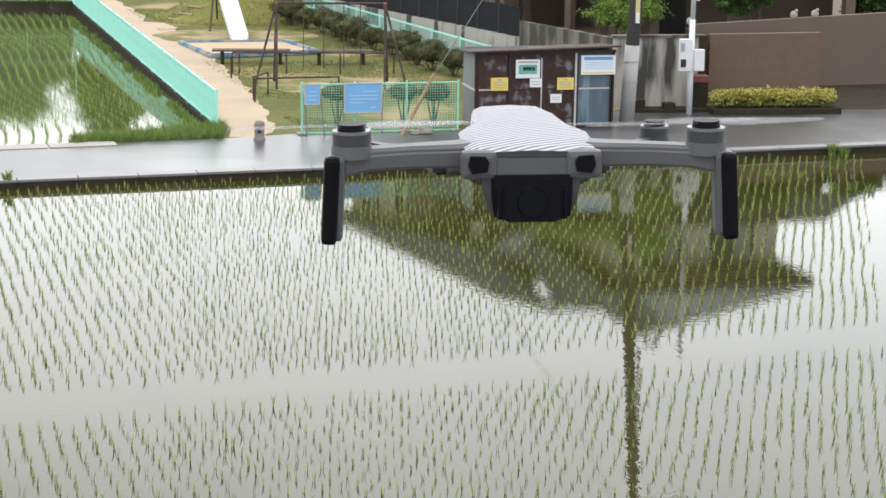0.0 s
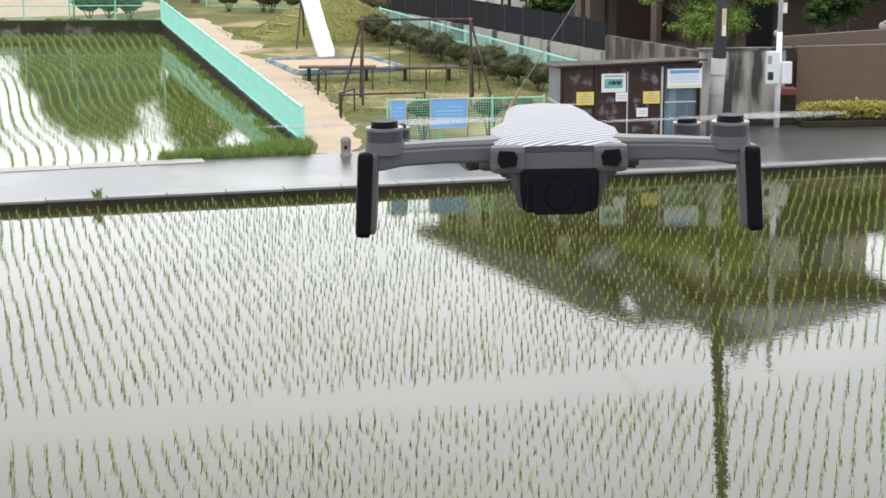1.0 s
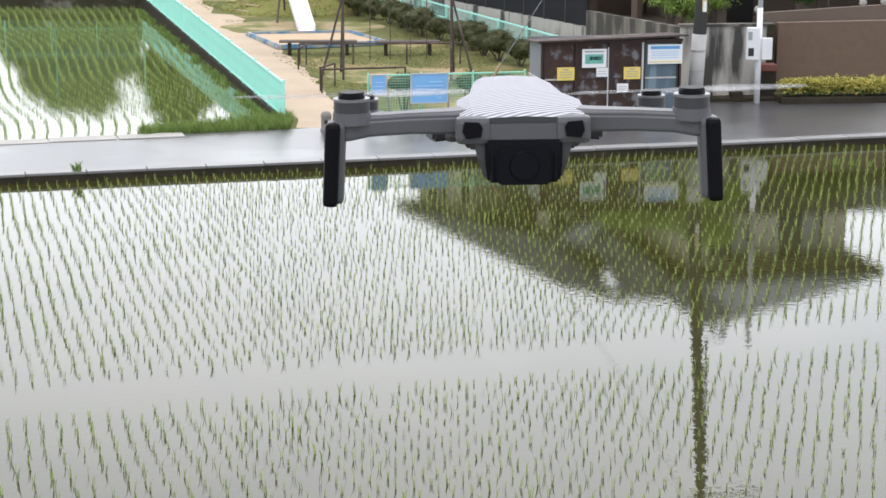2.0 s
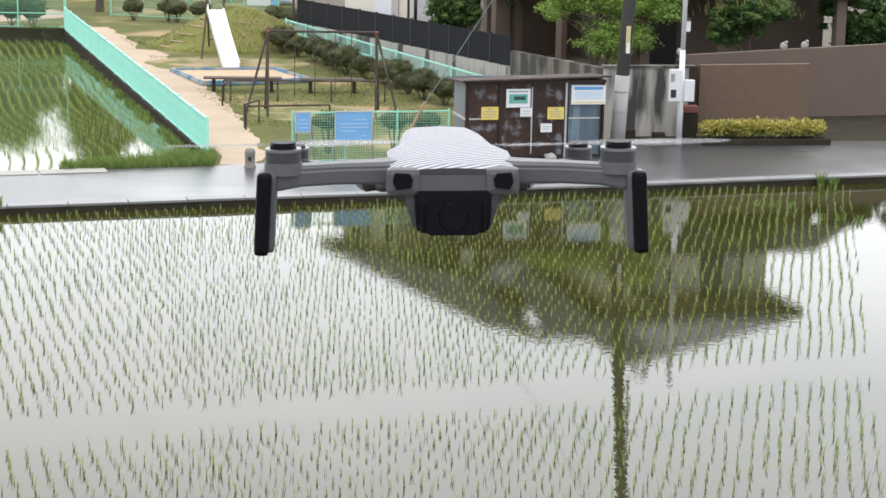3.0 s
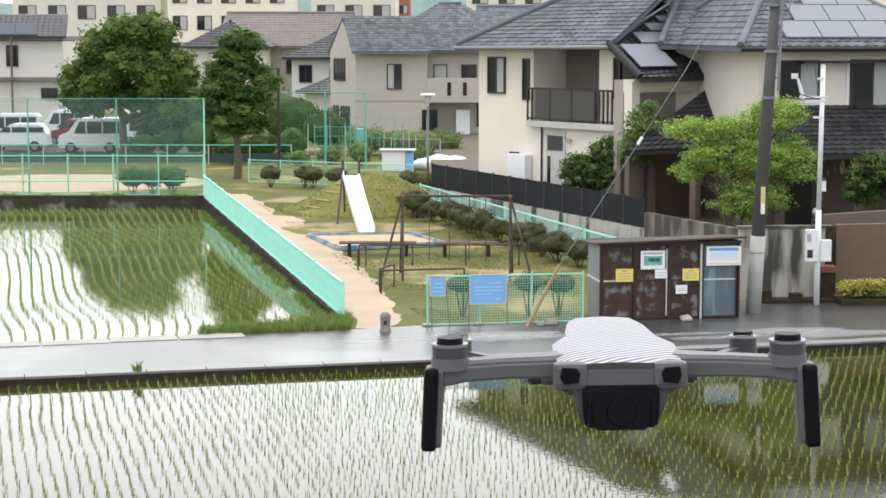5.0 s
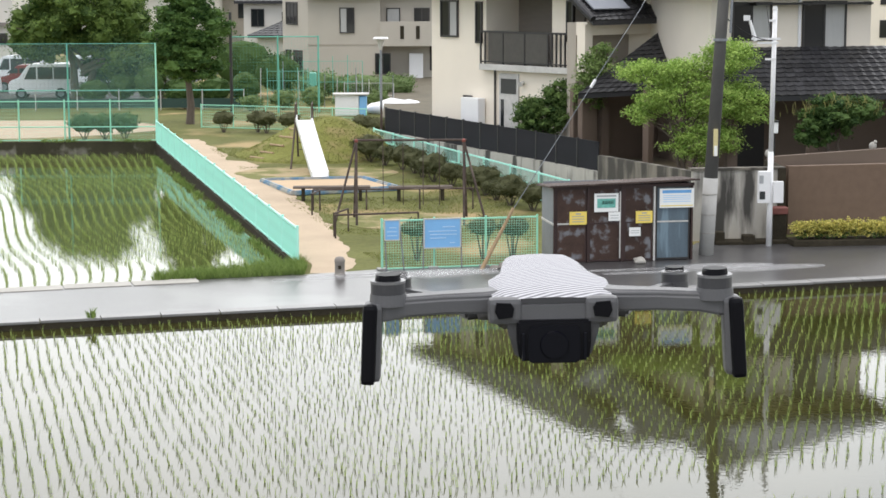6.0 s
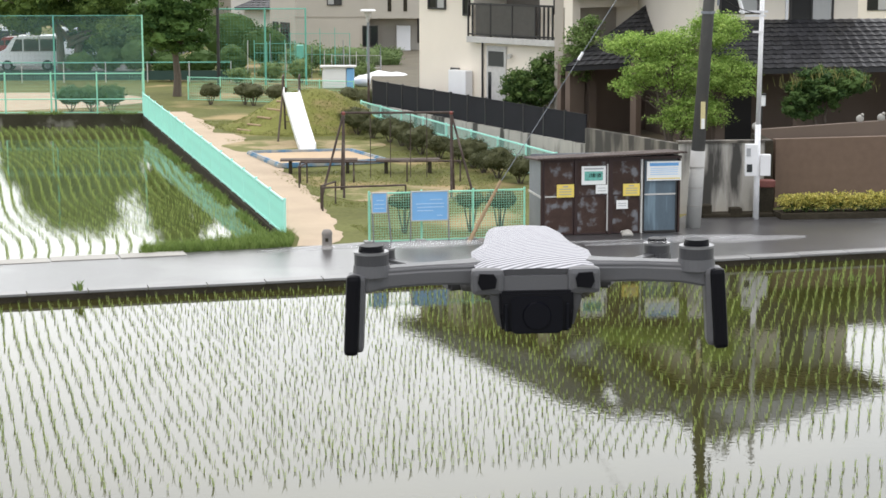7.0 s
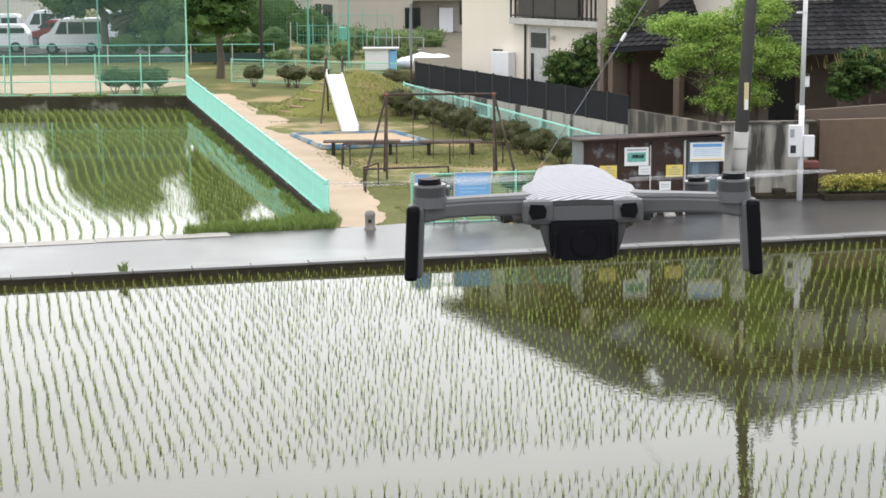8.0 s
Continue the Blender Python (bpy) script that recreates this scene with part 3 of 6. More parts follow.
# ---- rice ----
DIR = Vector((-0.262, 0.965, 0))
SIDE = Vector((0.965, 0.262, 0))
def rice(name, origin, r0, r1, k0, k1, keep, seed, label, wob, per=(5, 8), hgt=(0.15, 0.25), z=0.0, spread=0.022, wid=0.0042, lean=0.4):
    b = B()
    rg = random.Random(seed)
    for r in range(r0, r1):
        for k in range(k0, k1):
            s, a = r * 0.30, k * 0.175
            s2 = s + wob * noise.noise(Vector((s * 0.10, a * 0.13, seed))) + rg.uniform(-.018, .018)
            a2 = a + rg.uniform(-.03, .03)
            p = origin + SIDE * s2 + DIR * a2
            if rg.random() > 0.03 and keep(p.x, p.y):
                v = 0.85 + 0.35 * noise.noise(Vector((p.x * .5, p.y * .5, 7)))
                blades(b, p.x, p.y, z - 0.01, rg.randint(*per), rg.uniform(*hgt) * v, spread, wid, rg, lean)
    return tagged(part(name, b, RICE_LEAF), label, "rice", "", "stuff")
def near_keep(x, y):
    gap = 22.80 + 0.28 * x < y < 24.20 + 0.28 * x
    return not gap and y < front(x) - 0.22 and abs(x) < 0.262 * y + 1.2 and y > 17.5
# the near field: machine-planted rows along the lane, every second row set off by half a step
STEP, ROW = Vector((0.1863, 0.0525, 0)), Vector((-0.0855, 0.332, 0))
b = B()
rg = random.Random(11)
for i in range(-22, 72):
    mid = round(-i * ROW.x / STEP.x)
    for j in range(mid - 70, mid + 95):
        p = Vector((-5.051, 22.90, 0)) + ROW * i + STEP * j
        p += STEP.normalized() * (0.05 * noise.noise(Vector((p.x * .35, p.y * .5, 11))) + rg.uniform(-.018, .018)) + Vector((0, rg.uniform(-.03, .03), 0))
        if rg.random() > 0.035 and near_keep(p.x, p.y):
            v = 0.85 + 0.35 * noise.noise(Vector((p.x * .5, p.y * .5, 7)))
            blades(b, p.x, p.y, -0.01, rg.randint(4, 6), rg.uniform(.14, .25) * v, .015, .0042, rg, .26)
tagged(part("rice_seedlings", b, RICE_LEAF), "rows of young green rice seedlings standing in water", "rice", "", "stuff")
def side_keep(x, y):
    return 42.55 + 0.27 * (x + 2.5) < y < 71.4 and x < -3.15 - 7.0 * (y - 43.7) / 28.3 and x > -0.262 * y - 1.0
rice("rice_seedlings", Vector((-8, 56, 0)), -50, 40, -100, 110, side_keep, 12, "curving rows of taller rice in the side paddy", 1.0, (3, 5), (0.17, 0.27), 0.1, 0.018, 0.0040, 0.34)

# ---- grass verge and weeds ----
b = B()
rg = random.Random(21)
for _ in range(1500):
    x = -2.5 - 3.3 * rg.random() ** 1.5
    y = 42.3 + 0.27 * (x + 2.5) + rg.uniform(-.08, .45 + 1.3 * max(0, (x + 6.0) / 3.5))
    if x > -2.75 - 7.1 * (y - 43.4) / 28.6 + .25 and y > 43.4:
        continue
    blades(b, x, y, 0.1 if rg.random() < .4 else 0.15, 5, rg.uniform(.12, .34), .06, .006, rg, .6)
tagged(part("grass_verge", b, GRASS_LEAF), "lush green grass verge at the paddy corner", "grass", "", "stuff")
g = B()
slab(g, [(-4.6, 41.75), (-2.45, 42.28), (-2.6, 43.5), (-3.0, 44.6), (-3.9, 43.6)], -0.1, 0.155)
tagged(part("verge", g, mat("verge_soil", (0.06, 0.075, 0.03), 0.95, var=0.3)), "low earth bank at the paddy corner", "ground", "", "structure")
b = B()
for _ in range(26000):
    y = rg.uniform(43.5, 70)
    x = rg.uniform(-2.3 - 7.35 * (y - 43.7) / 28.3 + 1.6, 5.0 - 0.42 * (y - 54) if y > 50 else 3.2)
    if noise.noise(Vector((x * .35, y * .25, 1.0))) > -0.05 and not (-2 < x < 1.8 and 49.6 < y < 52.4 and rg.random() < .8) and not (-4.9 < x < -.3 and 56 < y < 61) and ((x + 3.3) / 2.9) ** 2 + ((y - 62) / 2.3) ** 2 > 1:
        blades(b, x, y, land(y), 2, rg.uniform(.02, .05), .04, .010, rg, .7)
tagged(part("lawn_grass", b, leaf_mat("lawn_blades", (.15, .165, .05), (.29, .30, .11))), "thin tufts of lawn grass in the park", "grass", "", "stuff")
b = B()
for _ in range(900):
    y = rg.uniform(44, 71.5)
    x = -2.95 - 7.15 * (y - 43.5) / 28.5 + rg.uniform(-.12, .05)
    if noise.noise(Vector((y * .5, 2, 0))) > -.1:
        blades(b, x, y, .09, 4, rg.uniform(.08, .24), .06, .008, rg, .6)
for _ in range(500):
    x = rg.uniform(-20, -10)
    if noise.noise(Vector((x * .7, 5, 0))) > 0:
        blades(b, x, 71.9 + rg.uniform(-.1, .15), .58, 4, rg.uniform(.08, .2), .08, .010, rg, .6)
tagged(part("bank_grass", b, GRASS_LEAF), "ragged grass along the mossy paddy walls", "grass", "", "stuff")
def weed(x, y, z, h, n, seed):
    b = B()
    blades(b, 0, 0, 0, n, h, .08, .01, random.Random(seed), .5)
    o = part("weed", b, GRASS_LEAF)
    o.location = (x, y, z)
    tagged(o, "small green weed tuft rooted in the lane edge", "weed", "weeds")
weed(-6.4, front(-6.4) + .05, .17, .25, 30, 1)
weed(11.3, front(11.3) - .15, .0, .36, 60, 2)
weed(11.55, front(11.55) - .3, .0, .25, 40, 3)
for i in range(6):
    weed(9.2 + .35 * i, front(9) - 2.2 - .5 * i + (i % 3) * .4, 0, .2, 14, 30 + i)

# ---- fences ----
def slat_fence(name, x0, y0, z0, x1, y1, z1, h, label, step, bar, post_gap, material, rails=(0.06, 0.94), group=""):
    """A fence of thin upright bars between posts, following the ground."""
    t = thing(name, x0, y0, z0, 0, label, "fence", group)
    e = Vector((x1 - x0, y1 - y0, z1 - z0))
    n = max(1, round(e.length / post_gap))
    for i in range(n + 1):
        b = B()
        p = e * i / n
        tube(b, p - Vector((0, 0, .15)), p + Vector((0, 0, h + .02)), .032, .032, 8)
        part("post", b, material, t)
    for r in rails:
        b = B()
        beam(b, Vector((0, 0, h * r)), e + Vector((0, 0, h * r)), .04, .05)
        part("rail", b, material, t)
    k = int(e.length / step)
    one = part("bar", beam(B(), (0, 0, h * rails[0]), (0, 0, h * rails[-1]), bar, bar), material, t)
    one.location = e * .5 / k
    b = B()
    for i in range(1, k):
        p = e * (i + .5) / k
        if i < 300:
            c = new("bar", one.data)
            c.parent, c.location = t, p
        else:
            beam(b, p + Vector((0, 0, h * rails[0])), p + Vector((0, 0, h * rails[-1])), bar, bar)
    if k > 300:
        tagged(part("bar_rest", b, material, t), kind="stuff")
    else:
        b.free()
    return t

slat_fence("park_fence", -2.68, 43.75, 0.17, -9.8, 72.0, 0.52, 0.90, "long turquoise barred metal fence along the paddy", .055, .022, 2.0, TURQ)
slat_fence("boundary_fence", 4.55, 53.1, 0.25, -1.35, 69.0, 0.46, 0.85, "mint green wire fence along the retaining wall", .10, .012, 2.0, TURQ, (.04, .5, .96))

def mesh_fence(name, x0, y0, x1, y1, z, h, label, gap, material, wire, cell, posts_r=.025, rails=(.03, .97), wires=True, tall=()):
    t = thing(name, x0, y0, z, math.degrees(math.atan2(y1 - y0, x1 - x0)), label, "fence")
    ln = math.hypot(x1 - x0, y1 - y0)
    n = max(1, round(ln / gap))
    for i in range(n + 1):
        b = B()
        tube(b, (ln * i / n, 0, -.15), (ln * i / n, 0, h + .02), posts_r, posts_r, 8)
        part("post", b, material, t)
    for r in rails:
        b = B()
        tube(b, (0, 0, h * r), (ln, 0, h * r), posts_r * .7, posts_r * .7, 8)
        part("rail", b, material, t)
    if wires:
        b = B()
        for i in range(int(ln / cell[0])):
            beam(b, ((i + .5) * cell[0], -.012, h * .03), ((i + .5) * cell[0], -.012, h * .97), wire, wire)
        for j in range(1, int(h / cell[1])):
            beam(b, (0, -.016, j * cell[1]), (ln, -.016, j * cell[1]), wire, wire)
        tagged(part("wire_mesh", b, material, t), kind="stuff")
    return t

mf = mesh_fence("mesh_fence", -0.67, 42.8, 2.98, 43.45, 0.15, 1.2, "mint green wire mesh fence with concrete footings", 1.21, MINT, .006, (.06, .06))
for i in range(4):
    b = B()
    box(b, 1.21 * i - .12, 1.21 * i + .12, -.12, .12, -.1, .06, bevel=.02)
    part("footing", b, CONC_WET, mf)

mesh_fence("ground_fence", -26, 73.1, -9.95, 73.1, 0.5, 1.62, "pale green tube fence in front of the sports ground", 1.75, MINT, .003, (.1, .12), .03, (.03, .35, .97))
net = thing("ball_net", -26, 73.4, 0.5, 0, "tall ball-stop net on slim pale green poles", "net")
for x in (2.2, 6.0, 9.1, 12.6, 16.05):
    b = B()
    tube(b, (x, 0, -.2), (x, 0, 3.82), .04, .03, 8)
    part("pole", b, MINT if x > 15 else TEAL, net)
b = B()
tube(b, (0, 0, 3.8), (16.05, 0, 3.8), .012, .012, 6)
part("top_cable", b, TEAL, net)
b = B()
for i in range(int(16 / .16)):
    beam(b, (i * .16, .05, 1.6), (i * .16, .05, 3.8), .003, .003)
for j in range(14):
    beam(b, (0, .05, 1.6 + j * .16), (16, .05, 1.6 + j * .16), .003, .003)
tagged(part("netting", b, NETMAT, net), kind="stuff")
b = B()
cols = [[b.verts.new((16.05 * i / 24, .07 + .03 * math.sin(i * 1.7 + j), .1 + 3.68 * j / 6)) for j in range(7)] for i in range(25)]
for p, q in zip(cols, cols[1:]):
    for j in range(6):
        b.faces.new((p[j], q[j], q[j + 1], p[j + 1]))
part("fine_net", b, FINE_NET, net, "fine pale teal net hung on the poles", True)
mesh_fence("back_fence", -8.9, 79.5, -1.8, 76.5, 0.5, 1.0, "teal wire fence before the allotment", 1.6, MINT, .007, (.09, .12), .025)
net = thing("ball_net", -8.4, 88, .5, 0, "tall green net frame over the allotment", "net")
for x in (0, 2.2, 4.1):
    b = B()
    tube(b, (x, 0, -.1), (x, 0, 3.6 if x else 4.7), .05 if x else .08, .04 if x else .07, 8)
    part("pole", b, TEAL if x else BRONZE, net)
b = B()
tube(b, (0, 0, 3.55), (4.1, 0, 3.55), .03, .03, 6)
part("crossbar", b, TEAL, net)
b = B()
for i in range(27):
    beam(b, (i * .15, 0, .1), (i * .15, 0, 3.5), .004, .004)
for i in range(23):
    beam(b, (0, 0, .1 + i * .15), (4.1, 0, .1 + i * .15), .004, .004)
tagged(part("netting", b, TEAL, net), kind="stuff")

# black panels on the retaining wall
a0, a1 = Vector((-0.95, 68.2, 1.24)), Vector((5.46, 54.0, 1.24))
pf = thing("panel_fence", a0.x, a0.y, 1.24, math.degrees(math.atan2(a1.y - a0.y, a1.x - a0.x)), "matt black sheet panel fence on the retaining wall", "fence")
ln = (a1 - a0).length
n = 12
for i in range(n):
    b = B()
    x0, x1 = ln * i / n, ln * (i + 1) / n
    box(b, x0 + .03, x1 - .03, .04, .07, .02, .86)
    box(b, x0 + .03, x1 - .03, .03, .08, .83, .87)
    part("panel", b, BLACKPANEL, pf)
    b = B()
    box(b, x0 - .03, x0 + .03, .03, .10, -.02, .90)
    part("post", b, BRONZE, pf)

# ---- park things ----
def bollard(x, y, z):
    t = thing("bollard", x, y, z, 0, "short round-topped grey stone bollard", "bollard")
    b = B()
    prof = [(.135, -.05), (.135, .03), (.115, .06), (.115, .30), (.125, .33), (.118, .38), (.085, .43), (.0, .45)]
    rings = [[b.verts.new((r * math.cos(a * math.pi / 8), r * math.sin(a * math.pi / 8), h)) for a in range(16)] for r, h in prof[:-1]]
    for q, s in zip(rings, rings[1:]):
        for i in range(16):
            b.faces.new((q[i], q[(i + 1) % 16], s[(i + 1) % 16], s[i]))
    tip = b.verts.new((0, 0, .45))
    for i in range(16):
        b.faces.new((rings[-1][i], rings[-1][(i + 1) % 16], tip))
    part("body", b, STONE, t, smooth=True)
    b = B()
    box(b, -.035, .035, -.122, -.11, .17, .25)
    part("plate", b, CONC_DARK, t)
bollard(-1.62, 42.0, .165)

def sign(x, y, z, rz, x0, x1, z0, z1, legs, label, rows, side=0.0):
    t = thing("sign_board", x, y, z, rz, label, "sign", "park signs")
    b = B()
    box(b, x0, x1, -.03, 0, z0, z1, bevel=.008)
    part("panel", b, SIGN_BLUE, t)
    b = B()
    for q in ((x0 - .012, x0 + .012, z0, z1), (x1 - .012, x1 + .012, z0, z1), (x0, x1, z1 - .012, z1 + .012), (x0, x1, z0 - .012, z0 + .012)):
        box(b, q[0], q[1], -.04, .005, q[2], q[3])
    part("rim", b, PALE_PAINT, t)
    for lx, tilt in legs:
        b = B()
        tube(b, (lx + tilt, .02, -.1), (lx, .02, z1 + .01), .017, .017, 8)
        part("leg", b, SHEET_GREY, t)
    for (u0, u1, v) in rows:
        b = B()
        w, h = x1 - x0, z1 - z0
        box(b, x0 + w * u0, x0 + w * u1, -.036, -.03, z0 + h * v, z0 + h * v + .022)
        part("text_bar", b, SIGN_WHITE, t)
sign(0.31, 42.82, .15, 10.1, 0, .86, .52, 1.2, ((.0, -.02), (.87, .03)), "faded blue park notice board on thin legs", [(.5, .85, .70), (.12, .9, .56), (.15, .9, .44), (.15, .6, .32), (.7, .85, .15)])
sign(-.60, 42.62, .15, 6, 0, .34, .74, 1.2, ((0, .04), (.34, .12)), "small faded blue notice board with leaning legs", [(.3, .8, .6), (.15, .85, .4), (.15, .85, .2)])

t = thing("leaning_stake", 1.62, 42.75, .15, 0, "weathered wooden stake leaning on the mesh fence", "stake")
b = B()
tube(b, (0, 0, -.03), (.78, .30, 1.42), .05, .035, 8)
part("stake", b, WOOD, t)
t = thing("stay_wire", 2.40, 43.05, 1.55, 0, "thin steel stay wire rising to the utility pole", "cable")
b = B()
tube(b, (0, 0, 0), (3.02, .85, 4.6), .009, .009, 6)
tube(b, (3.02, .85, 4.6), (5.3, 1.65, 8.9), .009, .009, 6)
part("wire", b, SHEET_GREY, t)
b = B()
tube(b, (1.83, .515, 2.78), (1.94, .545, 2.96), .035, .035, 8)
part("guard", b, STEEL_WHITE, t)
def rock(x, y, z, r, seed, label, material=STONE):
    b = B()
    bmesh.ops.create_icosphere(b, subdivisions=3, radius=r)
    for v in b.verts:
        v.co *= 1 + .3 * noise.noise(v.co / r * 1.3 + Vector((seed, 0, 0)))
        v.co.z *= .6
    o = part("stone", b, material, smooth=True)
    o.location = (x, y, z + r * .4)
    tagged(o, label, "stone", "stones")
rock(2.2, 42.95, .15, .17, 1, "rough grey stone at the fence foot")
rock(1.95, 42.85, .15, .12, 2, "small rough stone at the fence foot")
rock(5.42, 43.55, .17, .15, 3, "pale rounded stone before the shed door", CONC)

# swing frame
sw = thing("swing_frame", 0, 51.0, land(51), 0, "rusty brown swing frame without seats", "swing")
for s, x in ((-1, -1.48), (1, 1.47)):
    for dx, dy in ((s * .62, -.75), (s * .10, .75), (s * .16, -.95)):
        b = B()
        if dx == s * .16:
            continue
        tube(b, (x + dx, dy, -.1), (x, 0, 2.22), .034, .03, 8)
        part("leg", b, RUST, sw)
    b = B()
    tube(b, (x - .02 * s, -.9, -.1), (x, 0, 2.2), .034, .034, 8)
    part("leg", b, RUST, sw)
    b = B()
    bmesh.ops.create_icosphere(b, subdivisions=2, radius=.06, matrix=pose(x, 0, 2.22))
    part("joint", b, mat("dull_red_cap", (.22, .055, .045), .6), sw)
b = B()
tube(b, (-1.55, 0, 2.24), (1.55, 0, 2.24), .032, .032, 8)
part("top_bar", b, RUST, sw)
for x in (-.75, -.2, .35, .8):
    b = B()
    tube(b, (x, 0, .45), (x, 0, 2.22), .012, .012, 6)
    part("chain", b, RUST, sw)
# guard rails round the swing
def guard(x, y, rz, ln, h, label, legs):
    t = thing("guard_rail", x, y, land(y), rz, label, "rail", "swing guard rails")
    b = B()
    tube(b, (0, 0, h), (ln, 0, h), .026, .026, 8)
    part("top_rail", b, RUST, t)
    for i in range(legs):
        b = B()
        tube(b, (ln * i / (legs - 1), 0, -.1), (ln * i / (legs - 1), 0, h), .024, .024, 8)
        part("leg", b, RUST, t)
guard(-2.8, 53.2, 2, 4.6, .60, "rusty low guard rail behind the swing", 4)
guard(-2.78, 52.2, 80, 1.0, .60, "short rusty return rail by the swing", 2)
guard(-1.95, 47.9, 12, 2.2, .62, "rusty low guard rail before the swing", 2)
guard(-2.0, 48.2, 70, 1.0, .62, "short rusty rail beside the path", 2)
def bench(x, y, rz, ln, label):
    t = thing("bench", x, y, land(y), rz, label, "bench", "park benches")
    for j in (-.12, .12):
        b = B()
        box(b, 0, ln, j - .1, j + .1, .38, .43, bevel=.01)
        part("plank", b, WOOD_DARK, t)
    for lx in (.3, ln - .3):
        b = B()
        box(b, lx - .05, lx + .05, -.16, .16, -.05, .38, bevel=.015)
        part("leg", b, CONC_DARK, t)
bench(-3.5, 55.3, 1, 2.3, "dark weathered plank bench on stub legs")
bench(-.65, 55.2, 3, 1.9, "dark weathered plank bench on stub legs")

# sandbox and slide
SB = [(-4.81, 59.95), (-3.56, 56.4), (-.37, 57.6), (-1.55, 60.5)]
sb = thing("sandbox", -2.57, 58.6, land(58.6), 0, "sandbox with faded blue painted kerbs and pale sand", "sandbox")
for i in range(4):
    p, q = Vector((SB[i][0] + 2.57, SB[i][1] - 58.6, .05)), Vector((SB[(i + 1) % 4][0] + 2.57, SB[(i + 1) % 4][1] - 58.6, .05))
    b = B()
    beam(b, p, q, .15, .17)
    bmesh.ops.bevel(b, geom=b.edges[:], offset=.04, segments=2, affect="EDGES")
    part("kerb", b, BLUE_KERB, sb)
b = B()
slab(b, [(x + 2.57, y - 58.6) for x, y in SB], -.1, .06)
part("sand", b, SANDBOX, sb)

sl = thing("slide", -3.4, 62.0, land(62), 0, "tall metal slide with a white chute and ladder", "slide")
top, bot = Vector((-.27, 2.3, 1.58)), Vector((.42, -1.3, .10))
b = B()
side = Vector((.26, .05, 0))
pts = [top + Vector((0, .5, 0)), top, top.lerp(bot, .5) + Vector((0, 0, -.04)), bot, bot + Vector((.05, -.4, -.03))]
for p, q in zip(pts, pts[1:]):
    for o, hh in ((-side, .09), (side, .09)):
        beam(b, p + o + Vector((0, 0, hh)), q + o + Vector((0, 0, hh)), .04, .2)
    v = [b.verts.new(c) for c in (p - side, p + side, q + side, q - side)]
    b.faces.new(v)
    v = [b.verts.new(c - Vector((0, 0, .03))) for c in (p - side, q - side, q + side, p + side)]
    b.faces.new(v)
part("chute", b, STEEL_WHITE, sl)
for o in (-.28, .28):
    b = B()
    tube(b, (top.x + o * 1.1 - .1, 1.2, -.05), (top.x + o, 2.6, 1.75), .035, .035, 8)
    part("leg", b, WOOD_DARK, sl)
    b = B()
    tube(b, (top.x + o, 3.6, -.05), (top.x + o, 2.75, 1.75), .035, .035, 8)
    part("ladder_rail", b, WOOD_DARK, sl)
    b = B()
    for p, q in (((o, 2.15, 1.7), (o, 2.2, 2.15)), ((o, 2.2, 2.15), (o, 2.8, 2.2)), ((o, 2.8, 2.2), (o, 2.8, 1.6))):
        tube(b, (top.x + p[0], p[1], p[2]), (top.x + q[0], q[1], q[2]), .025, .025, 8)
    part("handrail", b, RUST, sl)
for i in range(6):
    b = B()
    z = .25 + .26 * i
    y = 3.6 - .85 * (z + .05) / 1.8
    tube(b, (top.x - .28, y, z), (top.x + .28, y, z), .018, .018, 6)
    part("rung", b, WOOD_DARK, sl)

# grassy mound with log steps
b = B()
rr, ss = 18, 40
rings = []
MX, MY, MH = -3.1, 68.3, 1.35
def mound_h(u):
    return MH * (0.5 + 0.5 * math.cos(math.pi * min(1, u))) ** 0.85
for i in range(rr + 1):
    u = i / rr
    ring = []
    for j in range(ss):
        a = 2 * math.pi * j / ss
        r = u * (1 + .1 * noise.noise(Vector((math.cos(a), math.sin(a), 2))))
        x, y = 3.5 * r * math.cos(a), 3.6 * r * math.sin(a)
        ring.append(b.verts.new((x, y, mound_h(u) + .06 * noise.noise(Vector((x, y, 0))) - (.15 if i == rr else 0))))
    rings.append(ring)
for q, s in zip(rings, rings[1:]):
    for i in range(ss):
        b.faces.new((q[i], s[i], s[(i + 1) % ss], q[(i + 1) % ss]))
bmesh.ops.remove_doubles(b, verts=b.verts, dist=.001)
md = part("mound", b, mat("mound_turf", (.17, .175, .05), .95, var=.3, scale=1.2, fine=9, bump=.5, spec=.15, stain=(.24, .20, .09), stain_amount=.25, stain_scale=.9), smooth=True)
md.location = (MX, MY, land(MY))
tagged(md, "low grassy play mound with trodden log steps", "mound", "", "structure")
for i in range(6):
    u = .92 - .13 * i
    b = B()
    tube(b, (-.4, .12, 0), (.4, -.12, 0), .04, .04, 8)
    o = part("log_step", b, WOOD, md)
    o.matrix_basis = pose(-2.55 * u, -2.4 * u, mound_h(u) + .02, 0, 0, -35)
b = B()
for _ in range(5000):
    a, u = rg.uniform(0, 6.28), math.sqrt(rg.random())
    x, y = 3.5 * u * math.cos(a), 3.6 * u * math.sin(a)
    blades(b, MX + x, MY + y, land(MY) + mound_h(u) - .02, 2, rg.uniform(.03, .07), .05, .014, rg, .7)
tagged(part("mound_grass", b, leaf_mat("dry_mound_grass", (.14, .155, .045), (.31, .31, .11))), "yellowish grass on the play mound", "grass", "", "stuff")

